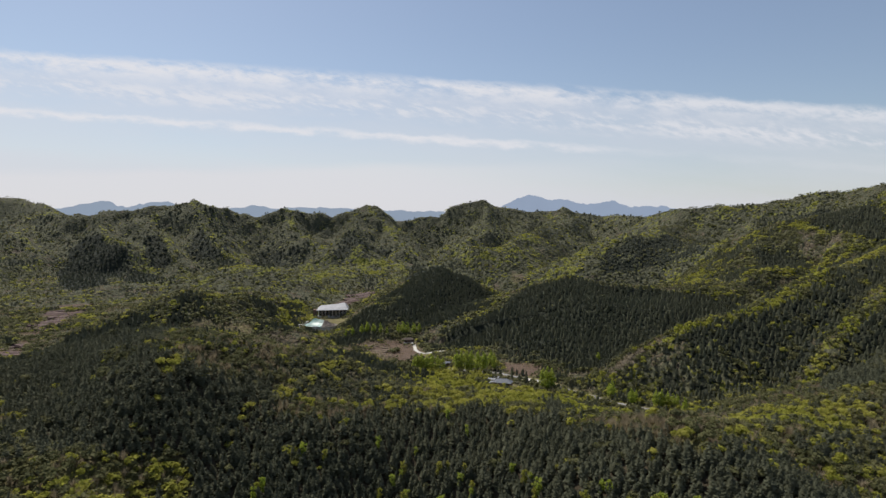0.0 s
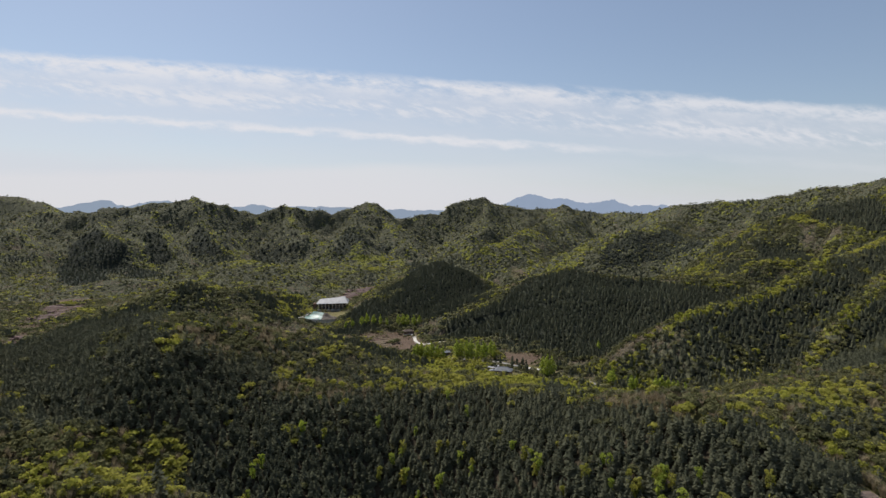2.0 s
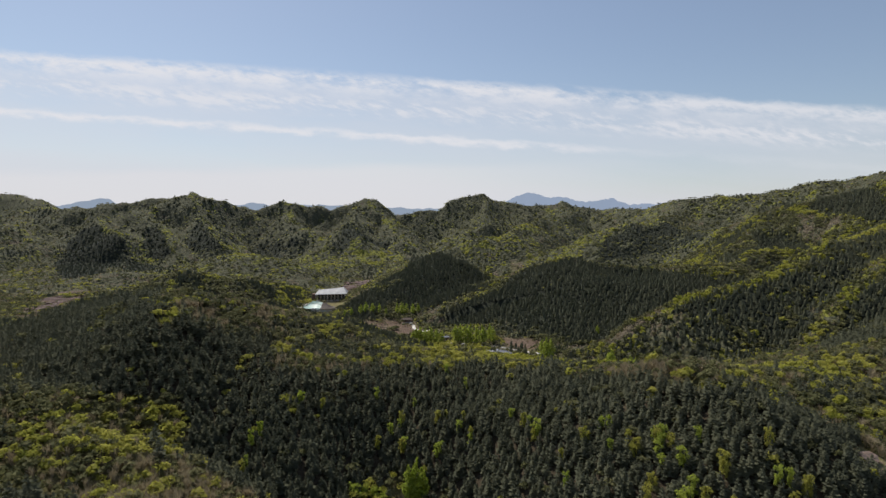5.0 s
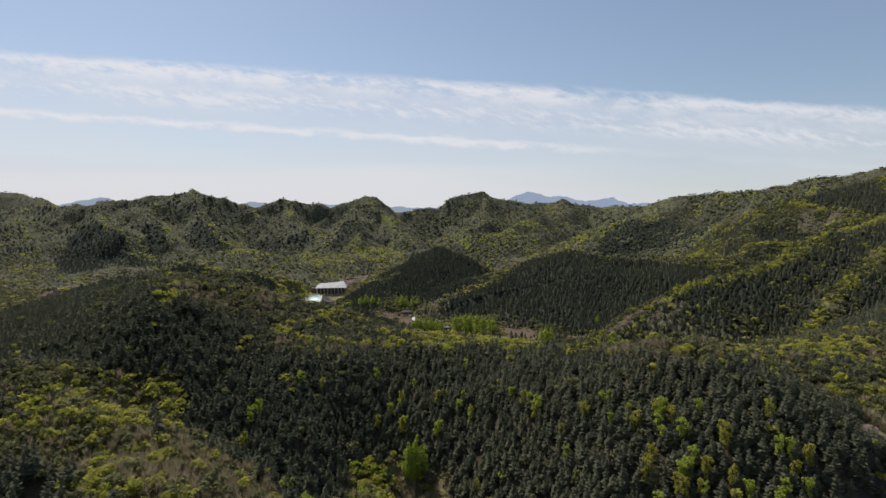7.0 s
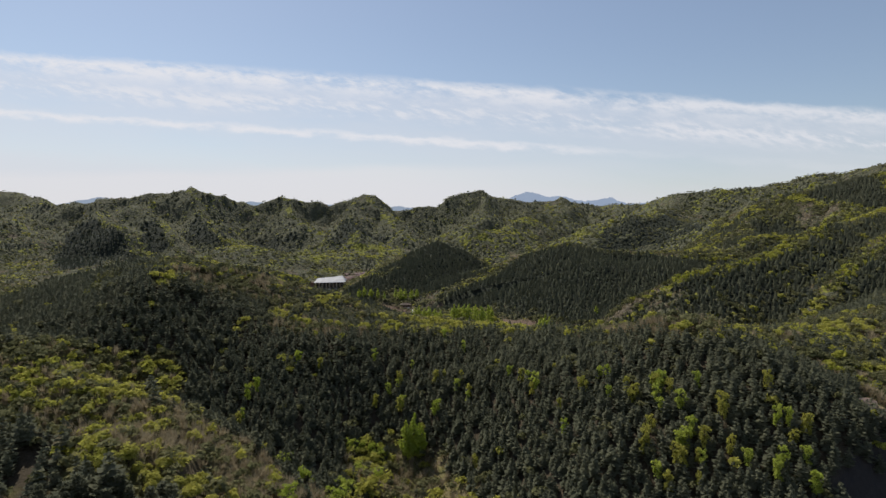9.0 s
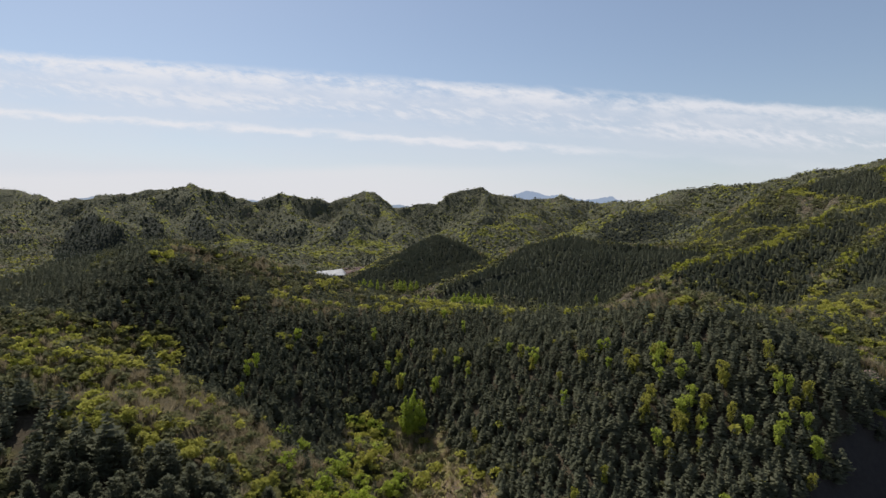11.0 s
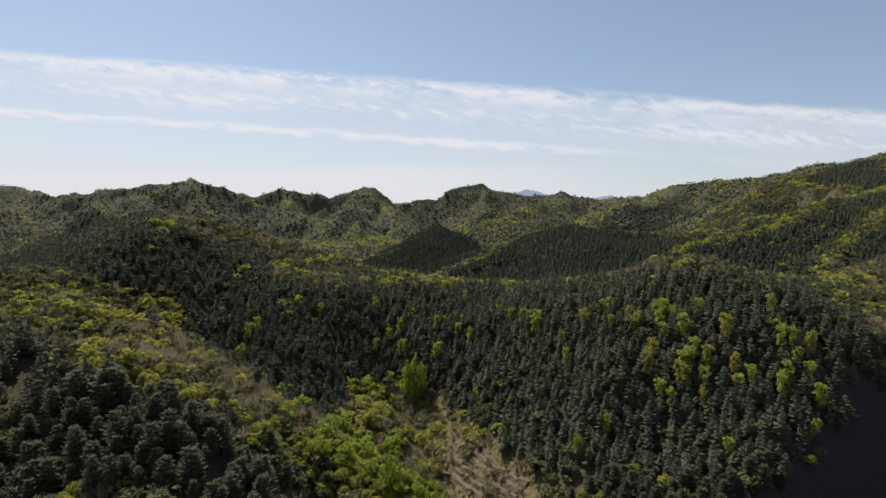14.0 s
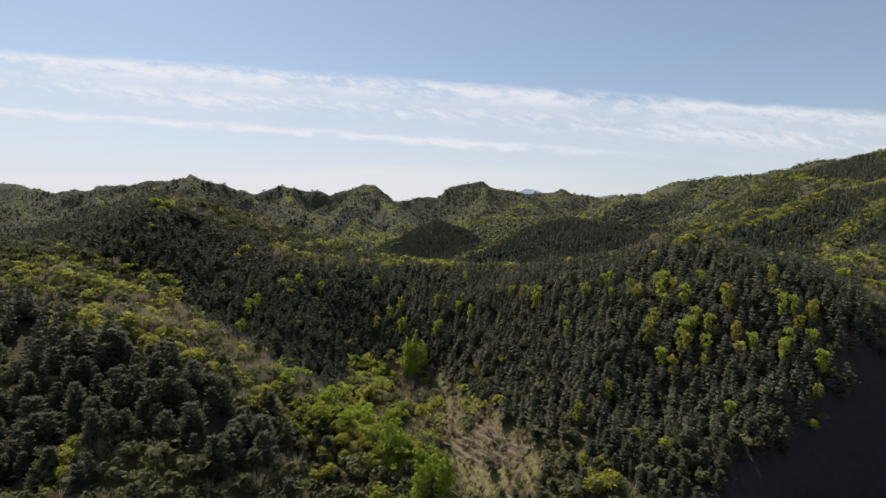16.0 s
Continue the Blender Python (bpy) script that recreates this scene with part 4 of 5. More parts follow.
woods = {k: [] for k in KINDS}
SINGLE = {}
for y0, y1, gap, near_lod in ((84, 230, 2.35, 0), (230, 335, 2.6, 0), (335, 480, 3.1, 1), (480, 860, 3.3, 1), (860, 1300, 7.4, 2), (1300, 2150, 12.5, 3)):
    x, y = places(y0, y1, gap, rng)
    if near_lod == 3:
        ex, ey = np.meshgrid(np.arange(-2900, -1500, 30.0), np.arange(2150, 3150, 30.0))
        x, y = np.concatenate([x, ex.ravel() + rng.uniform(-7, 7, ex.size)]), np.concatenate([y, ey.ravel() + rng.uniform(-7, 7, ex.size)])
    kind = cover(x, y, rng)
    if y0 < 100:
        # the stand below the near spur is older: fewer, taller trees
        old = (x < -30) & (y < 178)
        keep = ~(old & (kind == 0) & (rng.uniform(size=len(x)) < 0.50))
        x, y, kind, old = x[keep], y[keep], kind[keep], old[keep]
    z = land(x, y) - 0.1
    big = np.where(y[:, None] > 2150, 1.6, (1.0, 1.0, 1.0, 1.15)[near_lod])[:, 0]
    for k, name in enumerate(KINDS[:4]):
        m = kind == k
        count = int(m.sum())
        if not count:
            continue
        if name == "pine":
            shapes, tall, girth = (pine_close if y0 < 100 else pine_mid, pine_far, pine_far, pine_far)[near_lod], rng.normal((5.2, 4.6, 4.2, 4.8)[near_lod], (0.95, 0.8, 0.7, 0.8)[near_lod], count), rng.uniform(0.9, 1.2, count) * (1.0, 1.9, 3.0, 4.2)[near_lod]
        elif name == "twigs":
            shapes, tall, girth = (twig_mid, twig_far, twig_far, twig_far)[near_lod], rng.normal((4.4, 3.4, 3.4, 3.4)[near_lod], 0.7, count), rng.uniform(0.9, 1.4, count) * (1, 1.5, 2.2, 2.4)[near_lod]
        else:
            shapes, tall, girth = (leaf_mid, leaf_middle if y0 < 400 else leaf_far, leaf_most, leaf_most)[near_lod], rng.normal((4.2, 4.0 if y0 < 400 else 3.3, 2.9, 3.0)[near_lod], 0.8, count), rng.uniform(0.9, 1.3, count) * (1.1, 1.15 if y0 < 400 else 1.45, 1.9, 2.1)[near_lod]
        tall = np.clip(tall, 2.0, 9.0) * big[m]
        if y0 < 100 and name == "pine":
            tall = tall * np.where(old[m], 1.22, 1.0)
            girth = girth * np.where(old[m], 1.0, 0.95)
        if y0 < 100 and name in ("pine", "fresh"):
            # the trees nearest the camera stand as trees of their own
            near_by = np.argsort(y[m] + 0.15 * np.abs(x[m]) + 500 * (y[m] < 90))[:300 if name == "pine" else 190]
            SINGLE[name] = [(x[m][k], y[m][k], z[m][k], tall[k], girth[k]) for k in near_by]
            rest = np.ones(count, bool)
            rest[near_by] = False
            pick = np.flatnonzero(m)[~rest]
            m = m.copy()
            m[pick] = False
            tall, girth, count = tall[rest], girth[rest], int(rest.sum())
        # where trees stand for a closed canopy, it lies along the slope
        along = slope_of(x[m], y[m], 9.0) if near_lod and y0 > 400 and name != "pine" else (np.zeros(count), np.zeros(count))
        woods[name].append(stand_of(shapes, x[m], y[m], z[m], tall, girth, rng, (0.35 * along[0], 0.35 * along[1])))

for name, mat, label in (("pine", PINE, "dense dark green pine forest covering the hillsides"), ("fresh", FRESH, "fresh yellow-green broadleaf woods on spurs and hollows"),
                         ("olive", OLIVE, "olive green scrub in young leaf over the hills"), ("twigs", TWIGS, "grey-brown leafless thickets among the scrub")):
    title = {"pine": "pine_forest", "fresh": "broadleaf_woods", "olive": "scrub_woods", "twigs": "bare_thicket"}[name]

    tagged(new(title, mesh_of(title, np.concatenate(woods[name]), mat)), label, "forest", kind="stuff")

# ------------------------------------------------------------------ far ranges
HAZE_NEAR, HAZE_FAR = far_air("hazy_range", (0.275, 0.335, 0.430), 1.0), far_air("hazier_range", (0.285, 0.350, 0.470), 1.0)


def far_range(y, x0, x1, mat, *peaks):
    """A hazy range: a long ridge with a ragged crest through the peaks."""
    bm = bmesh.new()
    xs = np.linspace(x0, x1, 320)
    top = np.interp(xs, [p[0] for p in peaks], [p[1] for p in peaks]) + 22 * fbm(xs, xs * 0 + y, 150, 5, 5)
    rows = []
    for dy, f in ((-160, -0.3), (-80, 0.45), (0, 1.0), (120, -0.3)):
        rows.append([bm.verts.new((a, y + dy + 25 * float(vnoise(np.array([a / 90]), np.array([dy / 50.0]))[0]), max(-60, b * f))) for a, b in zip(xs, top)])
    for p, q in zip(rows[:-1], rows[1:]):
        for k in range(len(xs) - 1):
            bm.faces.new((p[k], p[k + 1], q[k + 1], q[k]))
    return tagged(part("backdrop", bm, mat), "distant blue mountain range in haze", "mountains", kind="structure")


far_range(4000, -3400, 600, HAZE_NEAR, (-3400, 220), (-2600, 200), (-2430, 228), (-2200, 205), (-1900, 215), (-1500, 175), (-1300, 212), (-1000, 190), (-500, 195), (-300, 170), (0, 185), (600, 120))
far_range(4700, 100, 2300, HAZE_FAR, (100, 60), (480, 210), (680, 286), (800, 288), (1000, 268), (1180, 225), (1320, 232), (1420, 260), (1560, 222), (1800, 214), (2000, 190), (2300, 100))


# ------------------------------------------------------------------ single trees
def thing(name, label, category, x, y, z, turn=0.0, group=""):
    root = new(name)
    root.empty_display_size = 0.5
    root.matrix_basis = pose(float(x), float(y), float(z), 0, 0, turn)
    return tagged(root, label, category, group)


def limb_set(count, reach, low, high, radius, r):
    out = []
    for k in range(count):
        a, h = r.uniform(0, 6.28), r.uniform(low, high)
        q = reach * r.uniform(0.5, 1.0)
        out.append(bough((0, 0, h), (q * math.cos(a), q * math.sin(a), h + q * r.uniform(0.5, 1.1)), radius))
    return np.concatenate(out)


def make_tree(name, label, crown, trunk, leaf, group):
    """A tree one metre high: a trunk with limbs, and its crown."""
    root = thing(name, label, "tree", 0, 0, -500, 0, group)
    part("trunk", mesh_of("trunk", trunk, BARK), BARK, root)
    part("crown", mesh_of("crown", crown, leaf), leaf, root)
    return root


def plant(models, spots, r):
    """Copies of the models at the spots, then the models go."""
    for x, y, z, tall, girth in spots:
        model = models[int(r.integers(len(models)))]
        made = copy_thing(model, pose(float(x), float(y), float(z), 0, 0, float(r.uniform(0, 360))))
        made.scale = (float(tall * girth), float(tall * girth), float(tall))
    for model in models:
        for ob in (*model.children_recursive, model):
            bpy.data.objects.remove(ob)


TREES = np.random.default_rng(11)
pines = [make_tree("pine_tree", "dark green pine with ragged whorled boughs on a hillside", pine_near[k], np.concatenate([stem(0.97, 0.022), limb_set(9, 0.22, 0.15, 0.7, 0.008, TREES)]), PINE, "pines nearest the camera")
         for k in range(6)]
plant(pines, SINGLE["pine"], TREES)

leafy = [np.concatenate([leaf_crown(17, 36, 0.046, TREES, 0.78, 0.36), leaf_crown(4, 16, 0.075, TREES, 0.5, 0.3)]) for k in range(5)]
broad = [make_tree("broadleaf_tree", "broadleaf tree in fresh yellow-green leaf on the spur", leafy[k], np.concatenate([stem(0.62, 0.024), limb_set(8, 0.26, 0.25, 0.5, 0.012, TREES)]), FRESH, "fresh broadleaf trees")
         for k in range(5)]
plant(broad, SINGLE["fresh"], TREES)

# large trees along the ravine's bed
ragged = [np.concatenate([shell(26, (TREES.normal(scale=0.20), TREES.normal(scale=0.20), TREES.uniform(0.30, 0.92)), TREES.uniform(0.07, 0.15, 3), 0.042, TREES, 0.6) for j in range(26)]) for k in range(5)]
big = [make_tree("ravine_tree", "broadleaf tree with an uneven bright green crown by the ravine", ragged[k], np.concatenate([stem(0.70, 0.030), limb_set(12, 0.30, 0.22, 0.6, 0.014, TREES)]), POPLAR if k else FRESH, "trees along the ravine")
       for k in range(5)]
spots = []
for x, y, tall in ((-41.8, 172.0, 7), (-39.4, 146.3, 6.5), (-31.2, 170.7, 8), (-30.5, 144.0, 7), (-27.0, 171.5, 8), (-20.1, 145.7, 8), (-23.8, 138.8, 7), (-17.5, 136.7, 6.5), (-31.8, 136.9, 7), (-13.4, 168.3, 7.5), (-13.7, 145.5, 7), (-11.0, 133.5, 8), (-7.9, 132.4, 8.5), (-5.4, 130.4, 8), (-21.1, 180.5, 8), (-50.4, 181.2, 5), (-27.3, 192.7, 4.5), (-29.2, 185.8, 5), (-12.0, 129.5, 8), (-14.2, 131.5, 7), (-41.0, 134.4, 5), (-27.3, 140.9, 6), (-23.2, 181.0, 7), (-30.6, 180.1, 6.5), (-23.8, 168.0, 7), (-15.4, 168.8, 6.5), (-11.8, 171.0, 6), (-29.0, 207.0, 5), (-25.0, 207.0, 5.5), (-21.0, 206.0, 5), (-32.0, 204.0, 5), (-21.0, 187.0, 5.5), (-30.6, 168.2, 6.5), (-29.0, 139.4, 6)):
    spots.append((x, y, float(land(np.array([x]), np.array([y]))[0]) - 0.1, tall, TREES.uniform(0.95, 1.2)))
plant(big, spots, TREES)

# poplars: in the ravine, and in rows along the valley road
tall_ones = [make_tree("poplar_tree", "tall narrow poplar in bright spring green", column_crown(900, 0.030, TREES), np.concatenate([stem(0.95, 0.016), limb_set(12, 0.10, 0.15, 0.8, 0.006, TREES)]), POPLAR, "poplars")
             for k in range(4)]
spots = []
for x, y, tall in ((-12.2, 206.6, 14), (-9.5, 206.6, 16.5), (-7.2, 206.6, 13), (-10.9, 205.6, 12.5), (-5.9, 206.6, 10), (-3.1, 120.6, 12), (-1.0, 121.6, 12.5), (1.2, 121.5, 12), (-4.9, 119.6, 11), (-0.0, 119.5, 11.5), (-11.5, 131.0, 11), (-9.5, 132.0, 10), (-13.0, 132.5, 10.5),
                   (-23, 447, 10.3), (-20, 449, 12.5), (-17, 449, 13.4), (-13, 446, 12.4), (-9, 447, 13.3), (-4, 447, 12), (0, 447, 10.6), (11, 452, 15), (15, 452, 16), (19, 453, 16), (23, 452, 17), (28, 454, 16), (33, 457, 15), (40, 469, 14.9), (42, 464, 13.9), (73, 412, 15), (76, 408, 17), (79, 410, 15), (115, 381, 11.8), (114, 385, 9.6), (123, 366, 10), (127, 369, 8.5), (136, 358, 10.6), (139, 357, 11.4), (142, 354, 10.6), (145, 353, 9.8), (148, 354, 8.4), (146, 338, 11), (127, 460, 7.6),
                   (-86, 598, 10.8), (-81, 602, 12.1), (-74, 604, 10.9), (-67, 604, 12.1), (-60, 606, 9.7), (-49, 619, 13), (-44, 621, 14), (-39, 620, 13.6), (-32, 619, 12.3), (-26, 619, 11.1), (-103, 599, 9.7), (-96, 599, 9.6)):
    spots.append((x, y, float(land(np.array([x]), np.array([y]))[0]) - 0.1, tall, TREES.uniform(0.75, 1.05) if y < 300 else TREES.uniform(0.9, 1.35)))
plant(tall_ones, spots, TREES)
# and small groups of young aspens scattered through the pines: place and number
aspens = [make_tree("aspen_tree", "young aspen in pale yellow-green leaf among the pines", np.concatenate([shell(22, (TREES.normal(scale=0.10), TREES.normal(scale=0.10), TREES.uniform(0.28, 0.93)), TREES.uniform(0.06, 0.11, 3), 0.040, TREES, 0.6) for j in range(26)]), np.concatenate([stem(0.95, 0.016), limb_set(12, 0.12, 0.15, 0.8, 0.006, TREES)]), FRESH if k % 2 else POPLAR, "aspens among the pines")
          for k in range(4)]
spots = []
for x0, y0, many in ((-9.8, 240.0, 2), (-12.9, 231.7, 3), (-14.7, 222.4, 3), (-0.2, 231.8, 4), (4.3, 223.7, 3), (-0.2, 218.4, 3), (10.8, 219.7, 3), (4.9, 254.2, 2), (12.7, 257.2, 2), (-24.9, 224.5, 3), (-4.4, 214.1, 2), (-69.4, 203.1, 3), (-69.0, 195.9, 3), (31.5, 211.0, 3), (28.4, 220.1, 1), (37.1, 195.9, 3), (46.7, 187.1, 1), (54.8, 186.2, 2), (53.1, 177.0, 3), (42.3, 183.8, 2), (58.8, 173.0, 6), (65.9, 171.1, 8), (65.3, 162.9, 4), (67.2, 153.6, 8), (67.7, 149.4, 6), (59.1, 150.4, 5), (59.8, 154.6, 3), (70.7, 149.5, 3), (79.8, 152.7, 4), (83.0, 144.3, 4), (84.8, 142.3, 3), (95.1, 147.6, 8), (94.8, 142.3, 3), (78.6, 167.1, 2), (94.1, 159.0, 2), (37.3, 177.5, 2), (9.2, 184.7, 2), (61.3, 170.0, 3), (36.0, 136.8, 1), (-29.3, 242.3, 1), (-59.3, 227.4, 2), (-52.3, 226.2, 1), (45.0, 138.8, 1), (64.7, 124.8, 2)):
    for k in range(max(1, 3 * many // 4)):
        x, y = x0 + TREES.normal(scale=2.5), y0 + TREES.normal(scale=3.2)
        spots.append((x, y, float(land(np.array([x]), np.array([y]))[0]) - 0.1, TREES.uniform(5.8, 8.6), TREES.uniform(0.55, 0.85)))
plant(aspens, spots, TREES)


# ------------------------------------------------------------------ valley: road, lane, buildings
def height_at(x, y):
    return float(land(np.array([float(x)]), np.array([float(y)]))[0])


def block(bm, x0, x1, y0, y1, z0, z1, bevel=0.0):
    made = bmesh.ops.create_cube(bm, size=1.0, matrix=Matrix.LocRotScale(((x0 + x1) / 2, (y0 + y1) / 2, (z0 + z1) / 2), None, (x1 - x0, y1 - y0, z1 - z0)))
    if bevel:
        edges = list({e for v in made["verts"] for e in v.link_edges})
        bmesh.ops.bevel(bm, geom=edges, offset=bevel, segments=1, affect="EDGES")


def box(*sizes, bevel=0.0):
    bm = bmesh.new()
    block(bm, *sizes, bevel=bevel)
    return bm


def ribbon(name, line, width, mat, label, category, lift=0.35):
    """A paved strip with thickness that follows the ground along the line."""
    pts = [Vector((*p, 0)) for p in line]
    fine = []
    for a, b in zip(pts[:-1], pts[1:]):
        fine += [a.lerp(b, k / 6) for k in range(6)]
    fine.append(pts[-1])
    bm = bmesh.new()
    rows = []
    for k, p in enumerate(fine):
        d = (fine[min(k + 1, len(fine) - 1)] - fine[max(k - 1, 0)]).normalized()
        s = Vector((-d.y, d.x, 0)) * width / 2 * (1 + 0.06 * math.sin(k * 1.7))
        z = max(height_at(p.x, p.y), height_at(p.x + s.x, p.y + s.y) - 0.4, height_at(p.x - s.x, p.y - s.y) - 0.4) + lift
        rows.append([bm.verts.new((p.x + q * s.x, p.y + q * s.y, z + h)) for q, h in ((-1, -1.2), (-1, -0.04), (-0.6, 0.0), (0.6, 0.0), (1, -0.04), (1, -1.2))])
    for p, q in zip(rows[:-1], rows[1:]):
        for k in range(5):
            bm.faces.new((p[k], p[k + 1], q[k + 1], q[k]))
    return tagged(part(name, bm, mat), label, category, kind="structure")


ribbon("road", ROAD, 3.8, ASPHALT, "pale worn asphalt road along the valley floor", "road")
ribbon("lane", LANE, 3.2, CONCRETE, "narrow pale concrete lane up to the pavilion", "lane")


def hip_roof(w, d, z, rise, ridge_part, over=0.5, thick=0.18):
    """A hipped roof over a plan of w by d, its eaves at height z."""
    bm = bmesh.new()
    x, y, r = w / 2 + over, d / 2 + over, w / 2 * ridge_part
    low = [bm.verts.new(p) for p in ((-x, -y, z), (x, -y, z), (x, y, z), (-x, y, z))]
    under = [bm.verts.new((v.co.x, v.co.y, z - thick)) for v in low]
    a, b = bm.verts.new((-r, 0, z + rise)), bm.verts.new((r, 0, z + rise))
    for face in ((low[0], low[1], b, a), (low[1], low[2], b), (low[2], low[3], a, b), (low[3], low[0], a), under[::-1]):
        bm.faces.new(face)
    for k in range(4):
        bm.faces.new((under[k], under[(k + 1) % 4], low[(k + 1) % 4], low[k]))
    return bm


def house(name, label, x, y, turn, w, d, high, roof_mat, wall_mat, rise, ridge_part=0.5, windows=3):
    root = thing(name, label, "house", x, y, height_at(x, y) + 0.2, turn)
    part("plinth", box(-w / 2 - 0.2, w / 2 + 0.2, -d / 2 - 0.2, d / 2 + 0.2, -2.5, 0.3), CONCRETE, root)
    for x0, x1, y0, y1 in ((-w / 2, w / 2, -d / 2, -d / 2 + 0.3), (-w / 2, w / 2, d / 2 - 0.3, d / 2), (-w / 2, -w / 2 + 0.3, -d / 2 + 0.3, d / 2 - 0.3), (w / 2 - 0.3, w / 2, -d / 2 + 0.3, d / 2 - 0.3)):
        part("wall", box(x0, x1, y0, y1, 0.3, high), wall_mat, root)
    part("roof", hip_roof(w, d, high, rise, ridge_part), roof_mat, root)
    part("ridge_cap", box(-w / 2 * ridge_part, w / 2 * ridge_part, -0.15, 0.15, high + rise - 0.08, high + rise + 0.14, bevel=0.05), roof_mat, root)
    part("door", box(-0.5, 0.5, -d / 2 - 0.06, -d / 2 + 0.02, 0.3, 2.4, bevel=0.02), TIMBER, root)
    for k in range(windows):
        a = -w / 2 + w * (k + 0.5) / windows
        if abs(a) > 0.9:
            pane = part("window", box(a - 0.75, a + 0.75, -d / 2 - 0.05, -d / 2 + 0.02, 1.1, 2.5), DARK_GLASS, root)
            part("window_frame", box(a - 0.85, a + 0.85, -d / 2 - 0.09, -d / 2 - 0.052, 1.0, 1.1, bevel=0.01), PLASTER, pane)
    return root


house("farmhouse", "low brick farmhouse with a grey hipped tile roof", 45, 419, -18, 12.5, 7.5, 3.2, SLATE, BRICK, 2.4, 0.42)
house("shed", "small white-roofed shed beside the farmhouse", 40, 432, -18, 5, 3.5, 2.6, SHEET, PLASTER, 0.5, 0.7, 1)
house("shed", "long narrow shed with a white sheet roof", 36, 428, -30, 7, 2.6, 2.2, SHEET, PLASTER, 0.35, 0.8, 1)
house("pavilion", "brown timber pavilion with a low tiled roof", -37, 601, 12, 10, 6, 3.0, TIMBER, BRICK, 1.8, 0.5, 2)
house("shed", "grey roadside shed among bare trees", 3, 467, 20, 6, 4, 2.6, SLATE, BRICK, 1.0, 0.5, 1)
yard = tagged(part("yard_paving", box(-8, 8, -3.5, 3.5, -1.5, 0.25, bevel=0.05), RED_EARTH), "reddish packed-earth yard before the farmhouse", "yard", kind="structure")
yard.matrix_basis = pose(50, 409, height_at(50, 409) + 0.1, 0, 0, -18)
pad = tagged(part("concrete_pad", box(-7.5, 7.5, -3, 3, -1.5, 0.25, bevel=0.05), CONCRETE), "pale concrete drying pad beside the road", "pad", kind="structure")
pad.matrix_basis = pose(68, 436, height_at(68, 436) + 0.3, 0, 0, -34)


def parked_car(x, y, turn):
    root = thing("car", "small white car parked by the buildings", "car", x, y, height_at(x, y) + 0.6, turn, "parked cars")
    bm = bmesh.new()
    block(bm, -2.1, 2.1, -0.85, 0.85, 0.3, 0.95, bevel=0.15)
    block(bm, -1.3, 1.0, -0.75, 0.75, 0.95, 1.5, bevel=0.22)
    part("body", bm, PAINT, root)
    for a in (-1.3, 1.3):
        for b in (-0.86, 0.86):
            bm = bmesh.new()
            bmesh.ops.create_cone(bm, cap_ends=True, segments=12, radius1=0.32, radius2=0.32, depth=0.2, matrix=pose(a, b, 0.32, 90))
            part("wheel", bm, TYRE, root)


parked_car(-172, 676, 70)
parked_car(-171, 662, 75)
parked_car(37, 423, 10)


# the white hall and the teal-roofed hall at the valley head
def hall(x, y, turn):
    root = thing("white_hall", "large hall with a white folded roof and tall columns", "building", x, y, height_at(x, y) + 2.2, turn)
    part("base", box(-24, 24, -13, 13, -9, 1.0, bevel=0.1), CONCRETE, root)
    part("core", box(-21, 21, -9, 11, 1.0, 8.6), BRICK, root, "dark glazed and brick storeys")
    bays = 9
    for k in range(bays):
        a = -22 + 44 * k / (bays - 1)
        part("column", box(a - 0.3, a + 0.3, -12.3, -11.7, 1.0, 9.4, bevel=0.06), PLASTER, root, "white column")
        if k < bays - 1:
            pane = part("window", box(a + 1.0, a + 4.4, -9.12, -9.0, 1.6, 8.0), DARK_GLASS, root)
            for h in (3.7, 5.9):
                part("transom", box(a + 1.0, a + 4.4, -9.2, -9.122, h - 0.1, h + 0.1), PLASTER, pane)
    # the roof: one great sheet, its crest climbing towards one end
    bm = bmesh.new()
    rim = [bm.verts.new(p) for p in ((-25, -14, 9.4), (4, -14, 9.6), (25, -14, 9.8), (25, 14, 10.6), (4, 14, 10.3), (-25, 14, 10.0))]
    deep = [bm.verts.new((v.co.x, v.co.y, v.co.z - 0.5)) for v in rim]
    crest = [bm.verts.new(p) for p in ((-20, 2, 14.2), (4, 3, 15.6), (19, 3, 17.5))]
    for f in ((rim[0], rim[1], crest[1], crest[0]), (rim[1], rim[2], crest[2], crest[1]), (rim[2], rim[3], crest[2]), (rim[3], rim[4], crest[1], crest[2]), (rim[4], rim[5], crest[0], crest[1]), (rim[5], rim[0], crest[0]), deep[::-1]):
        bm.faces.new(f)
    for j in range(6):
        bm.faces.new((deep[j], deep[(j + 1) % 6], rim[(j + 1) % 6], rim[j]))
    part("roof", bm, SHEET, root, "white sheet roof")
    for k in range(7):
        a = -21 + 7 * k
        part("roof_seam", box(a - 0.12, a + 0.12, -14.1, -13.9, 9.0, 9.9), SLATE, root)
    part("tower", box(-31, -26, -6, 2, -9, 9.0, bevel=0.1), BRICK, root, "brown square stair tower")
    root.scale = (0.82, 0.9, 0.95)
    return root


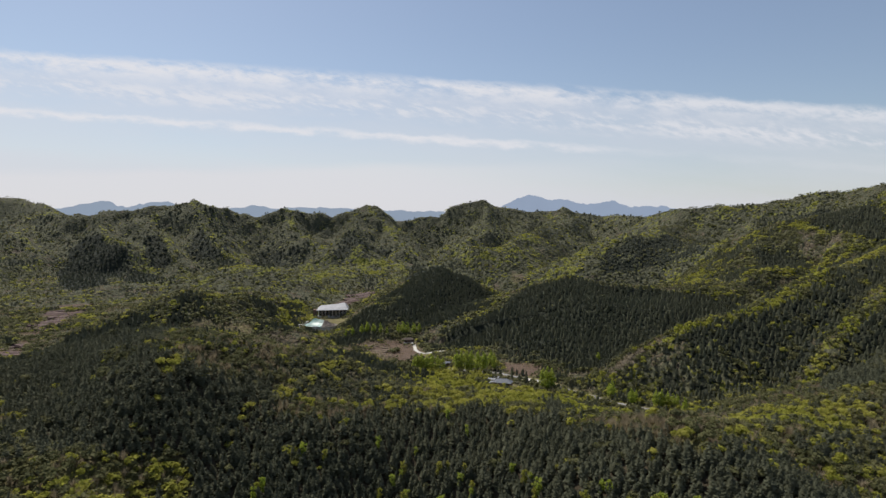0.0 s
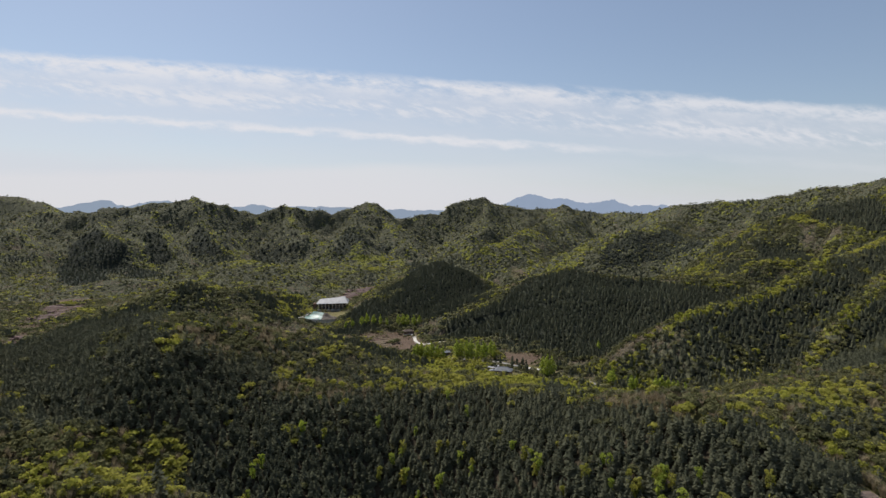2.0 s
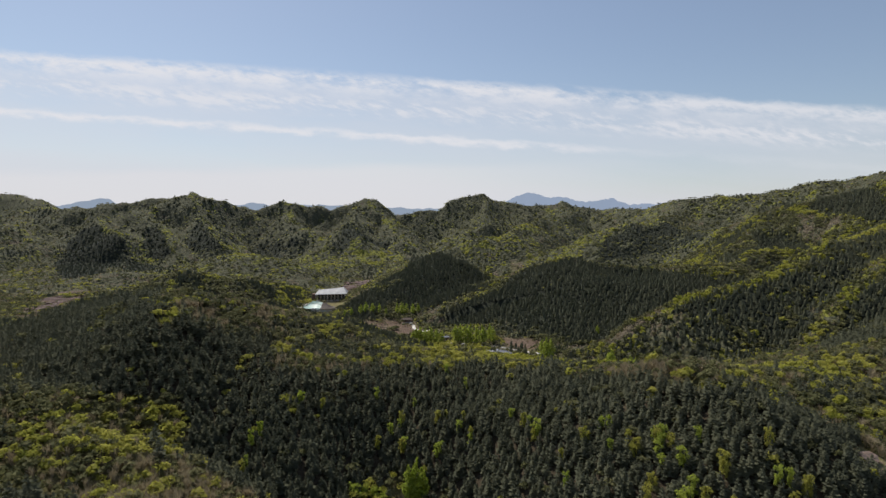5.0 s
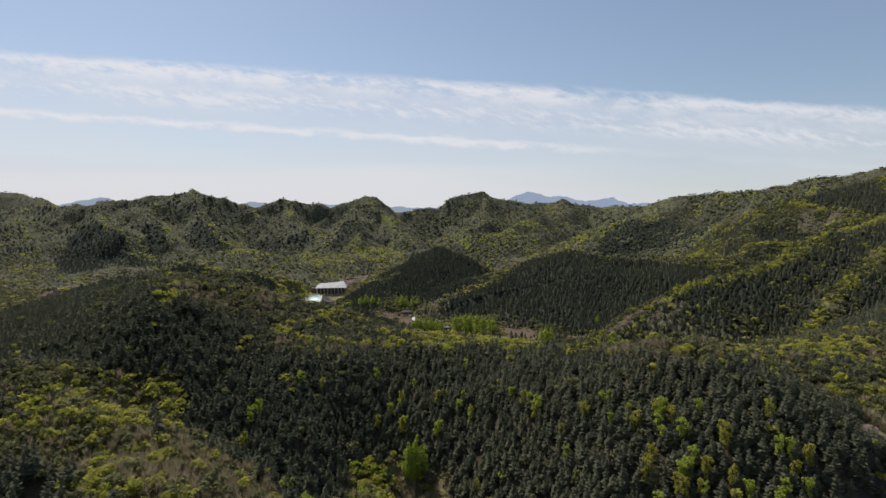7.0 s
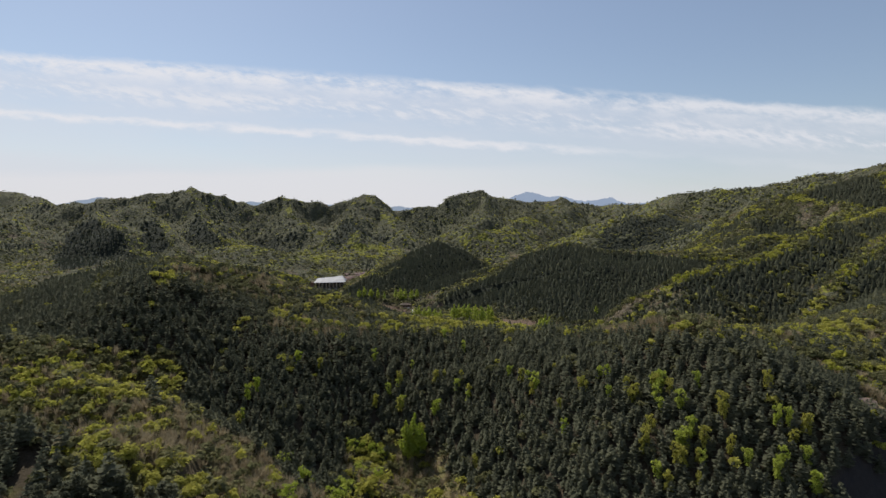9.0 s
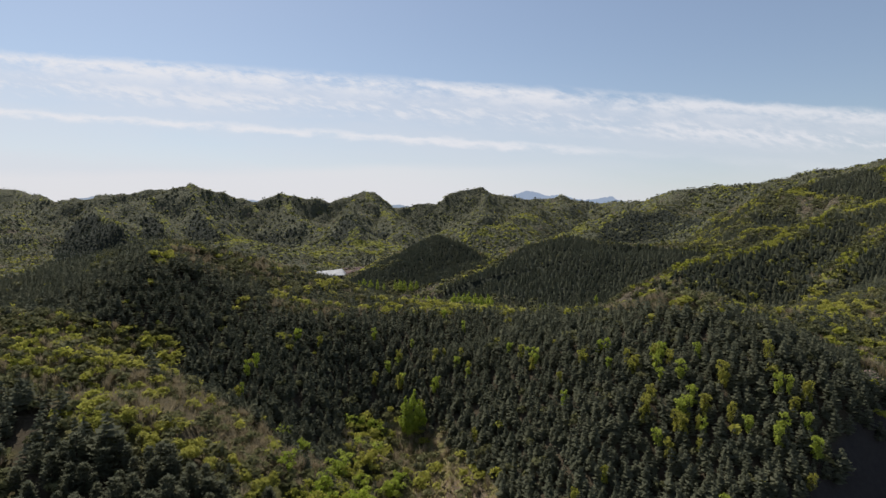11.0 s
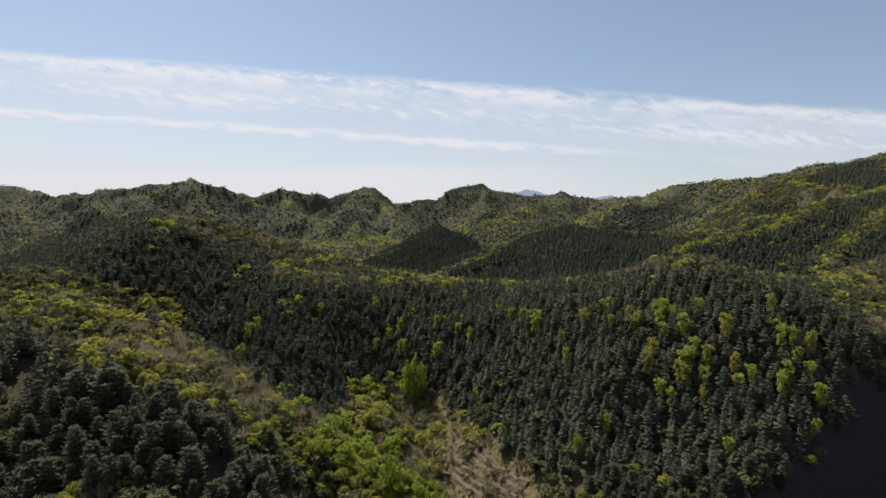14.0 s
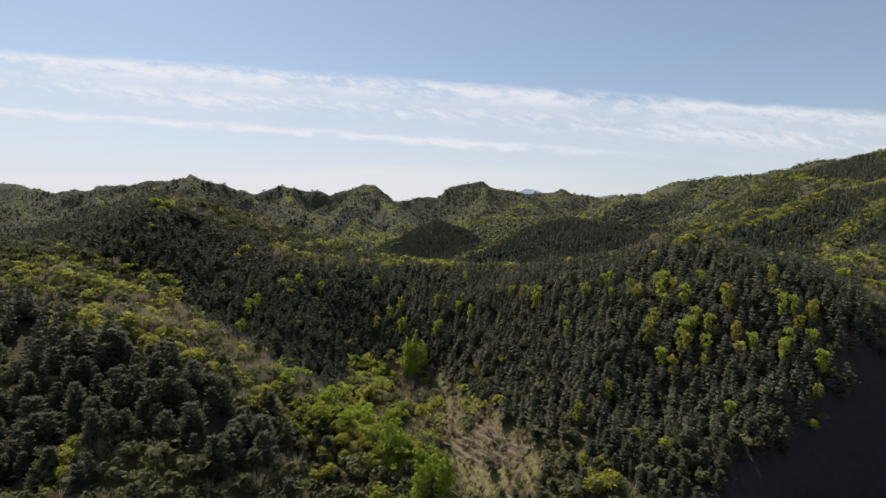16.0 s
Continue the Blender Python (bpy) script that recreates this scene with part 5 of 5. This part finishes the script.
def pool_hall(x, y, turn):
    root = thing("teal_hall", "low oval hall with a segmented teal and brown roof", "building", x, y, height_at(x, y) - 0.5, turn)
    bm = bmesh.new()
    bmesh.ops.create_cone(bm, cap_ends=True, segments=20, radius1=16, radius2=16, depth=8, matrix=pose(0, 0, 0) @ Matrix.Diagonal((1.15, 0.8, 1, 1)))
    part("wall", bm, PLASTER, root)
    ring = 20
    for k in range(ring):
        a, b = 2 * math.pi * k / ring, 2 * math.pi * (k + 1) / ring
        # each panel leans from the eaves to a long ridge that climbs to one end
        eaves = [(20.2 * math.cos(v), 14.2 * math.sin(v), 3.9) for v in (a, b)]
        crest = []
        for v in (a, b):
            q = max(-9.0, min(9.0, 13.0 * math.cos(v)))
            crest.append((q, 0.15 * math.sin(v), 10.4 - 0.14 * q))
        bm = bmesh.new()
        rows = [[bm.verts.new(Vector(p).lerp(Vector(q), f) + Vector((0, 0, -1.3 * math.sin(math.pi * f)))) for p, q in zip(eaves, crest)] for f in (0.0, 0.35, 0.7, 1.0)]
        for p, q in zip(rows[:-1], rows[1:]):
            bm.faces.new((p[0], p[1], q[1], q[0]))
        bmesh.ops.solidify(bm, geom=bm.faces[:], thickness=0.25)
        teal = math.cos((a + b) / 2) < 0.35
        part("roof_panel", bm, TEAL if teal else BROWN_ROOF, root, "pale teal roof segment" if teal else "weathered grey-brown roof segment")
    part("porch", box(-3, 3, -15.5, -11, -1, 4.0, bevel=0.1), PLASTER, root, "white entrance porch")
    part("porch_roof", box(-3.5, 3.5, -16, -10.5, 4.0, 4.4, bevel=0.1), SLATE, root)
    return root


hall(-147, 756, 6)
pool_hall(-145, 671, -14)
ribbon("path", ((-163, 641), (-171, 654), (-173, 671), (-169, 690), (-163, 707)), 5.0, CONCRETE, "pale concrete drive round the teal-roofed hall", "path")


# ------------------------------------------------------------------ terraces, orchard, quarry
def bank(line, high, wide, mat, name, parent, r):
    """An earth bank with a flat tread above it, along a line of plan points."""
    bm = bmesh.new()
    rows = []
    for k, (x, y) in enumerate(line):
        a, b = line[max(0, k - 1)], line[min(len(line) - 1, k + 1)]
        d = Vector((b[0] - a[0], b[1] - a[1], 0)).normalized()
        s = Vector((-d.y, d.x, 0))
        if height_at(x + s.x, y + s.y) < height_at(x - s.x, y - s.y):
            s = -s
        z = height_at(x, y)
        h = high * r.uniform(0.75, 1.2)
        profile = ((-0.5 * wide, -0.8), (-0.22 * wide, 0.25 * h), (0.0, 0.92 * h), (0.12 * wide, h), (0.8 * wide, h * 0.95), (1.0 * wide, -0.6))
        rows.append([bm.verts.new((x + s.x * q + r.uniform(-0.15, 0.15), y + s.y * q + r.uniform(-0.15, 0.15), z + e + r.uniform(-0.14, 0.14))) for q, e in profile])
    for p, q in zip(rows[:-1], rows[1:]):
        for k in range(5):
            bm.faces.new((p[k], p[k + 1], q[k + 1], q[k]))
    return part(name, bm, mat, parent)


FIELD = np.random.default_rng(19)
orchard = tagged(new("orchard_terraces"), "curved dry earth terraces in the ravine", "terrace", kind="structure")
TERRACES = (((10.3, 176.9), (12.2, 167.7), (14.2, 159.7), (16.5, 153.6), (19, 149.6)),
            ((7.7, 176.8), (9.9, 168.7), (12.4, 160.6), (14.9, 156.6), (17.5, 151.6), (20.6, 145.6), (23, 141.6)),
            ((4.4, 175.7), (6.8, 168.6), (10.6, 160.6), (14.6, 153.6), (18.5, 145.6), (21.4, 140.6)),
            ((2.3, 172.6), (4.4, 166.6), (7.8, 160.5), (12.4, 152.5), (16.6, 145.5), (19.9, 139.5)),
            ((0.9, 168.6), (3.3, 163.5), (7.4, 157.5), (12.2, 149.5), (15.9, 142.5)),
            ((0.7, 161.5), (4.2, 157.4), (9.2, 150.4), (13.1, 143.4)))
for points in TERRACES:
    line = []
    for (x0, y0), (x1, y1) in zip(points[:-1], points[1:]):
        count = max(2, int(math.hypot(x1 - x0, y1 - y0) / 1.4))
        line += [(x0 + (x1 - x0) * k / count + FIELD.uniform(-0.15, 0.15), y0 + (y1 - y0) * k / count + FIELD.uniform(-0.15, 0.15)) for k in range(count)]
    bank(line, 0.95, 1.6, BANK, "terrace_bank", orchard, FIELD)

fruit = []
for k in range(4):
    limbs = [stem(0.42, 0.045)]
    for j in range(11):
        a, h = FIELD.uniform(0, 6.28), FIELD.uniform(0.25, 0.45)
        p = np.array((0.0, 0.0, h))
        q = np.array((0.42 * math.cos(a), 0.42 * math.sin(a), 1.0)) * FIELD.uniform(0.55, 1.0) + np.array((0, 0, 0.15))
        limbs.append(bough(p, q, 0.03))
        for m in range(3):
            f = FIELD.uniform(0.4, 0.9)
            g = p + f * (q - p)
            limbs.append(bough(g, g + FIELD.normal(scale=0.16, size=3) + np.array((0, 0, 0.12)), 0.016))
    fruit.append(make_tree("orchard_tree", "small bare orchard tree just coming into leaf", leaf_crown(6, 9, 0.035, FIELD, 0.6, 0.42), np.concatenate(limbs), OLIVE, "orchard trees on the terraces"))
spots = []
for k in range(190):
    y = FIELD.uniform(112, 184)
    x = float(np.interp(y, (110, 120, 138, 155, 172, 184), (17, 13, 8, 0, -5, -9))) + FIELD.uniform(-4, 8 + 12 * math.sin(math.pi * (y - 105) / 85))
    spots.append((x, y, height_at(x, y) + 0.1, FIELD.uniform(1.4, 2.6), FIELD.uniform(0.9, 1.2)))
plant(fruit, spots, FIELD)

# dry grass and low brush on the ravine's bed
tx, ty = FIELD.uniform(-40, 50, 9000), FIELD.uniform(108, 216, 9000)
on_bed = FIELD.uniform(size=9000) < 0.85 * np.clip(1.6 * growth(tx, ty)[4], 0, 1) * (near_line(tx, ty, QUARRY)[0] > 42)
tx, ty = tx[on_bed], ty[on_bed]
tufts = [np.concatenate([twig_crown(16, FIELD), leaf_crown(3, 5, 0.10, FIELD, 0.8, 0.5)]) for k in range(8)]
tuft_mesh = mesh_of("dry_brush", stand_of(tufts, tx, ty, land(tx, ty) - 0.05, FIELD.uniform(0.5, 1.5, len(tx)), FIELD.uniform(0.8, 1.5, len(tx)), FIELD), STRAW)
tagged(new("dry_brush", tuft_mesh), "straw-coloured dry grass and low brush in the ravine", "grass", kind="stuff")

red_field = tagged(new("red_terraces"), "terraced field of bare red earth in the side valley", "field", kind="structure")
for x0, y0, half, count, gap, lean in ((-490, 680, 26, 8, 26, -11), (-392, 500, 16, 6, 18, -9)):
    for k in range(count):
        line = [(x0 + lean * k + half * (j - 5) / 5 + FIELD.uniform(-1.5, 1.5), y0 + gap * k + 0.10 * half * math.sin(0.55 * j + 0.4 * k)) for j in range(11)]
        bank(line, 2.0, 0.40 * gap, RED_EARTH, "terrace_bank", red_field, FIELD)
brown_field = tagged(new("valley_field"), "brown stubble field in low steps beside the lane", "field", kind="structure")
for k in range(5):
    line = [(-92 + 5 * j + FIELD.uniform(-1, 1), 508 + 13 * k + 0.5 * j + 2 * math.sin(0.7 * j + k)) for j in range(10)]
    bank(line, 1.0, 5.0, BANK, "terrace_bank", brown_field, FIELD)
scar = tagged(new("earth_scar"), "cut slope of bare red earth above the hall", "bank", kind="structure")
for k in range(4):
    line = [(-160 + 5 * j + FIELD.uniform(-1, 1), 880 + 28 * k + 5 * j) for j in range(9)]
    bank(line, 2.2, 14.0, RED_EARTH, "terrace_bank", scar, FIELD)


def rock(name, label, x, y, z, sx, sy, sz, seed, mat=STONE, turn=0.0):
    """A broken outcrop: a block cut by planes and roughened."""
    r = np.random.default_rng(seed)
    bm = bmesh.new()
    bmesh.ops.create_icosphere(bm, subdivisions=3, radius=1.0)
    cuts = [(Vector(r.normal(size=3)).normalized(), r.uniform(0.45, 0.8)) for k in range(9)]
    for v in bm.verts:
        for d, lim in cuts:
            over = v.co.dot(d) - lim
            if over > 0:
                v.co -= d * over
        v.co += Vector(r.normal(scale=0.035, size=3))
        v.co = Vector((v.co.x * sx, v.co.y * sy, v.co.z * sz))
    ob = tagged(part(name, bm, mat), label, "rock", "outcrop rocks")
    ob.matrix_basis = pose(x, y, z, 0, 0, turn)
    return ob


for k, (x, y, dz, sx, sy, sz) in enumerate(((127, 168, -0.5, 4.6, 3.6, 3.0), (131, 171, -0.8, 5.0, 3.4, 2.6), (135.5, 168.5, -1.5, 3.6, 3.0, 2.6), (130, 163.5, -2.5, 4.2, 2.8, 3.6), (123, 164, -1.4, 2.4, 2.2, 1.8), (136.5, 163, -3.0, 3.0, 2.6, 3.0))):
    rock("rock", "brown broken rock on the lip of the quarry", x, y, height_at(x, y) + dz, sx, sy, sz, 40 + k, STONE, 25 * k)
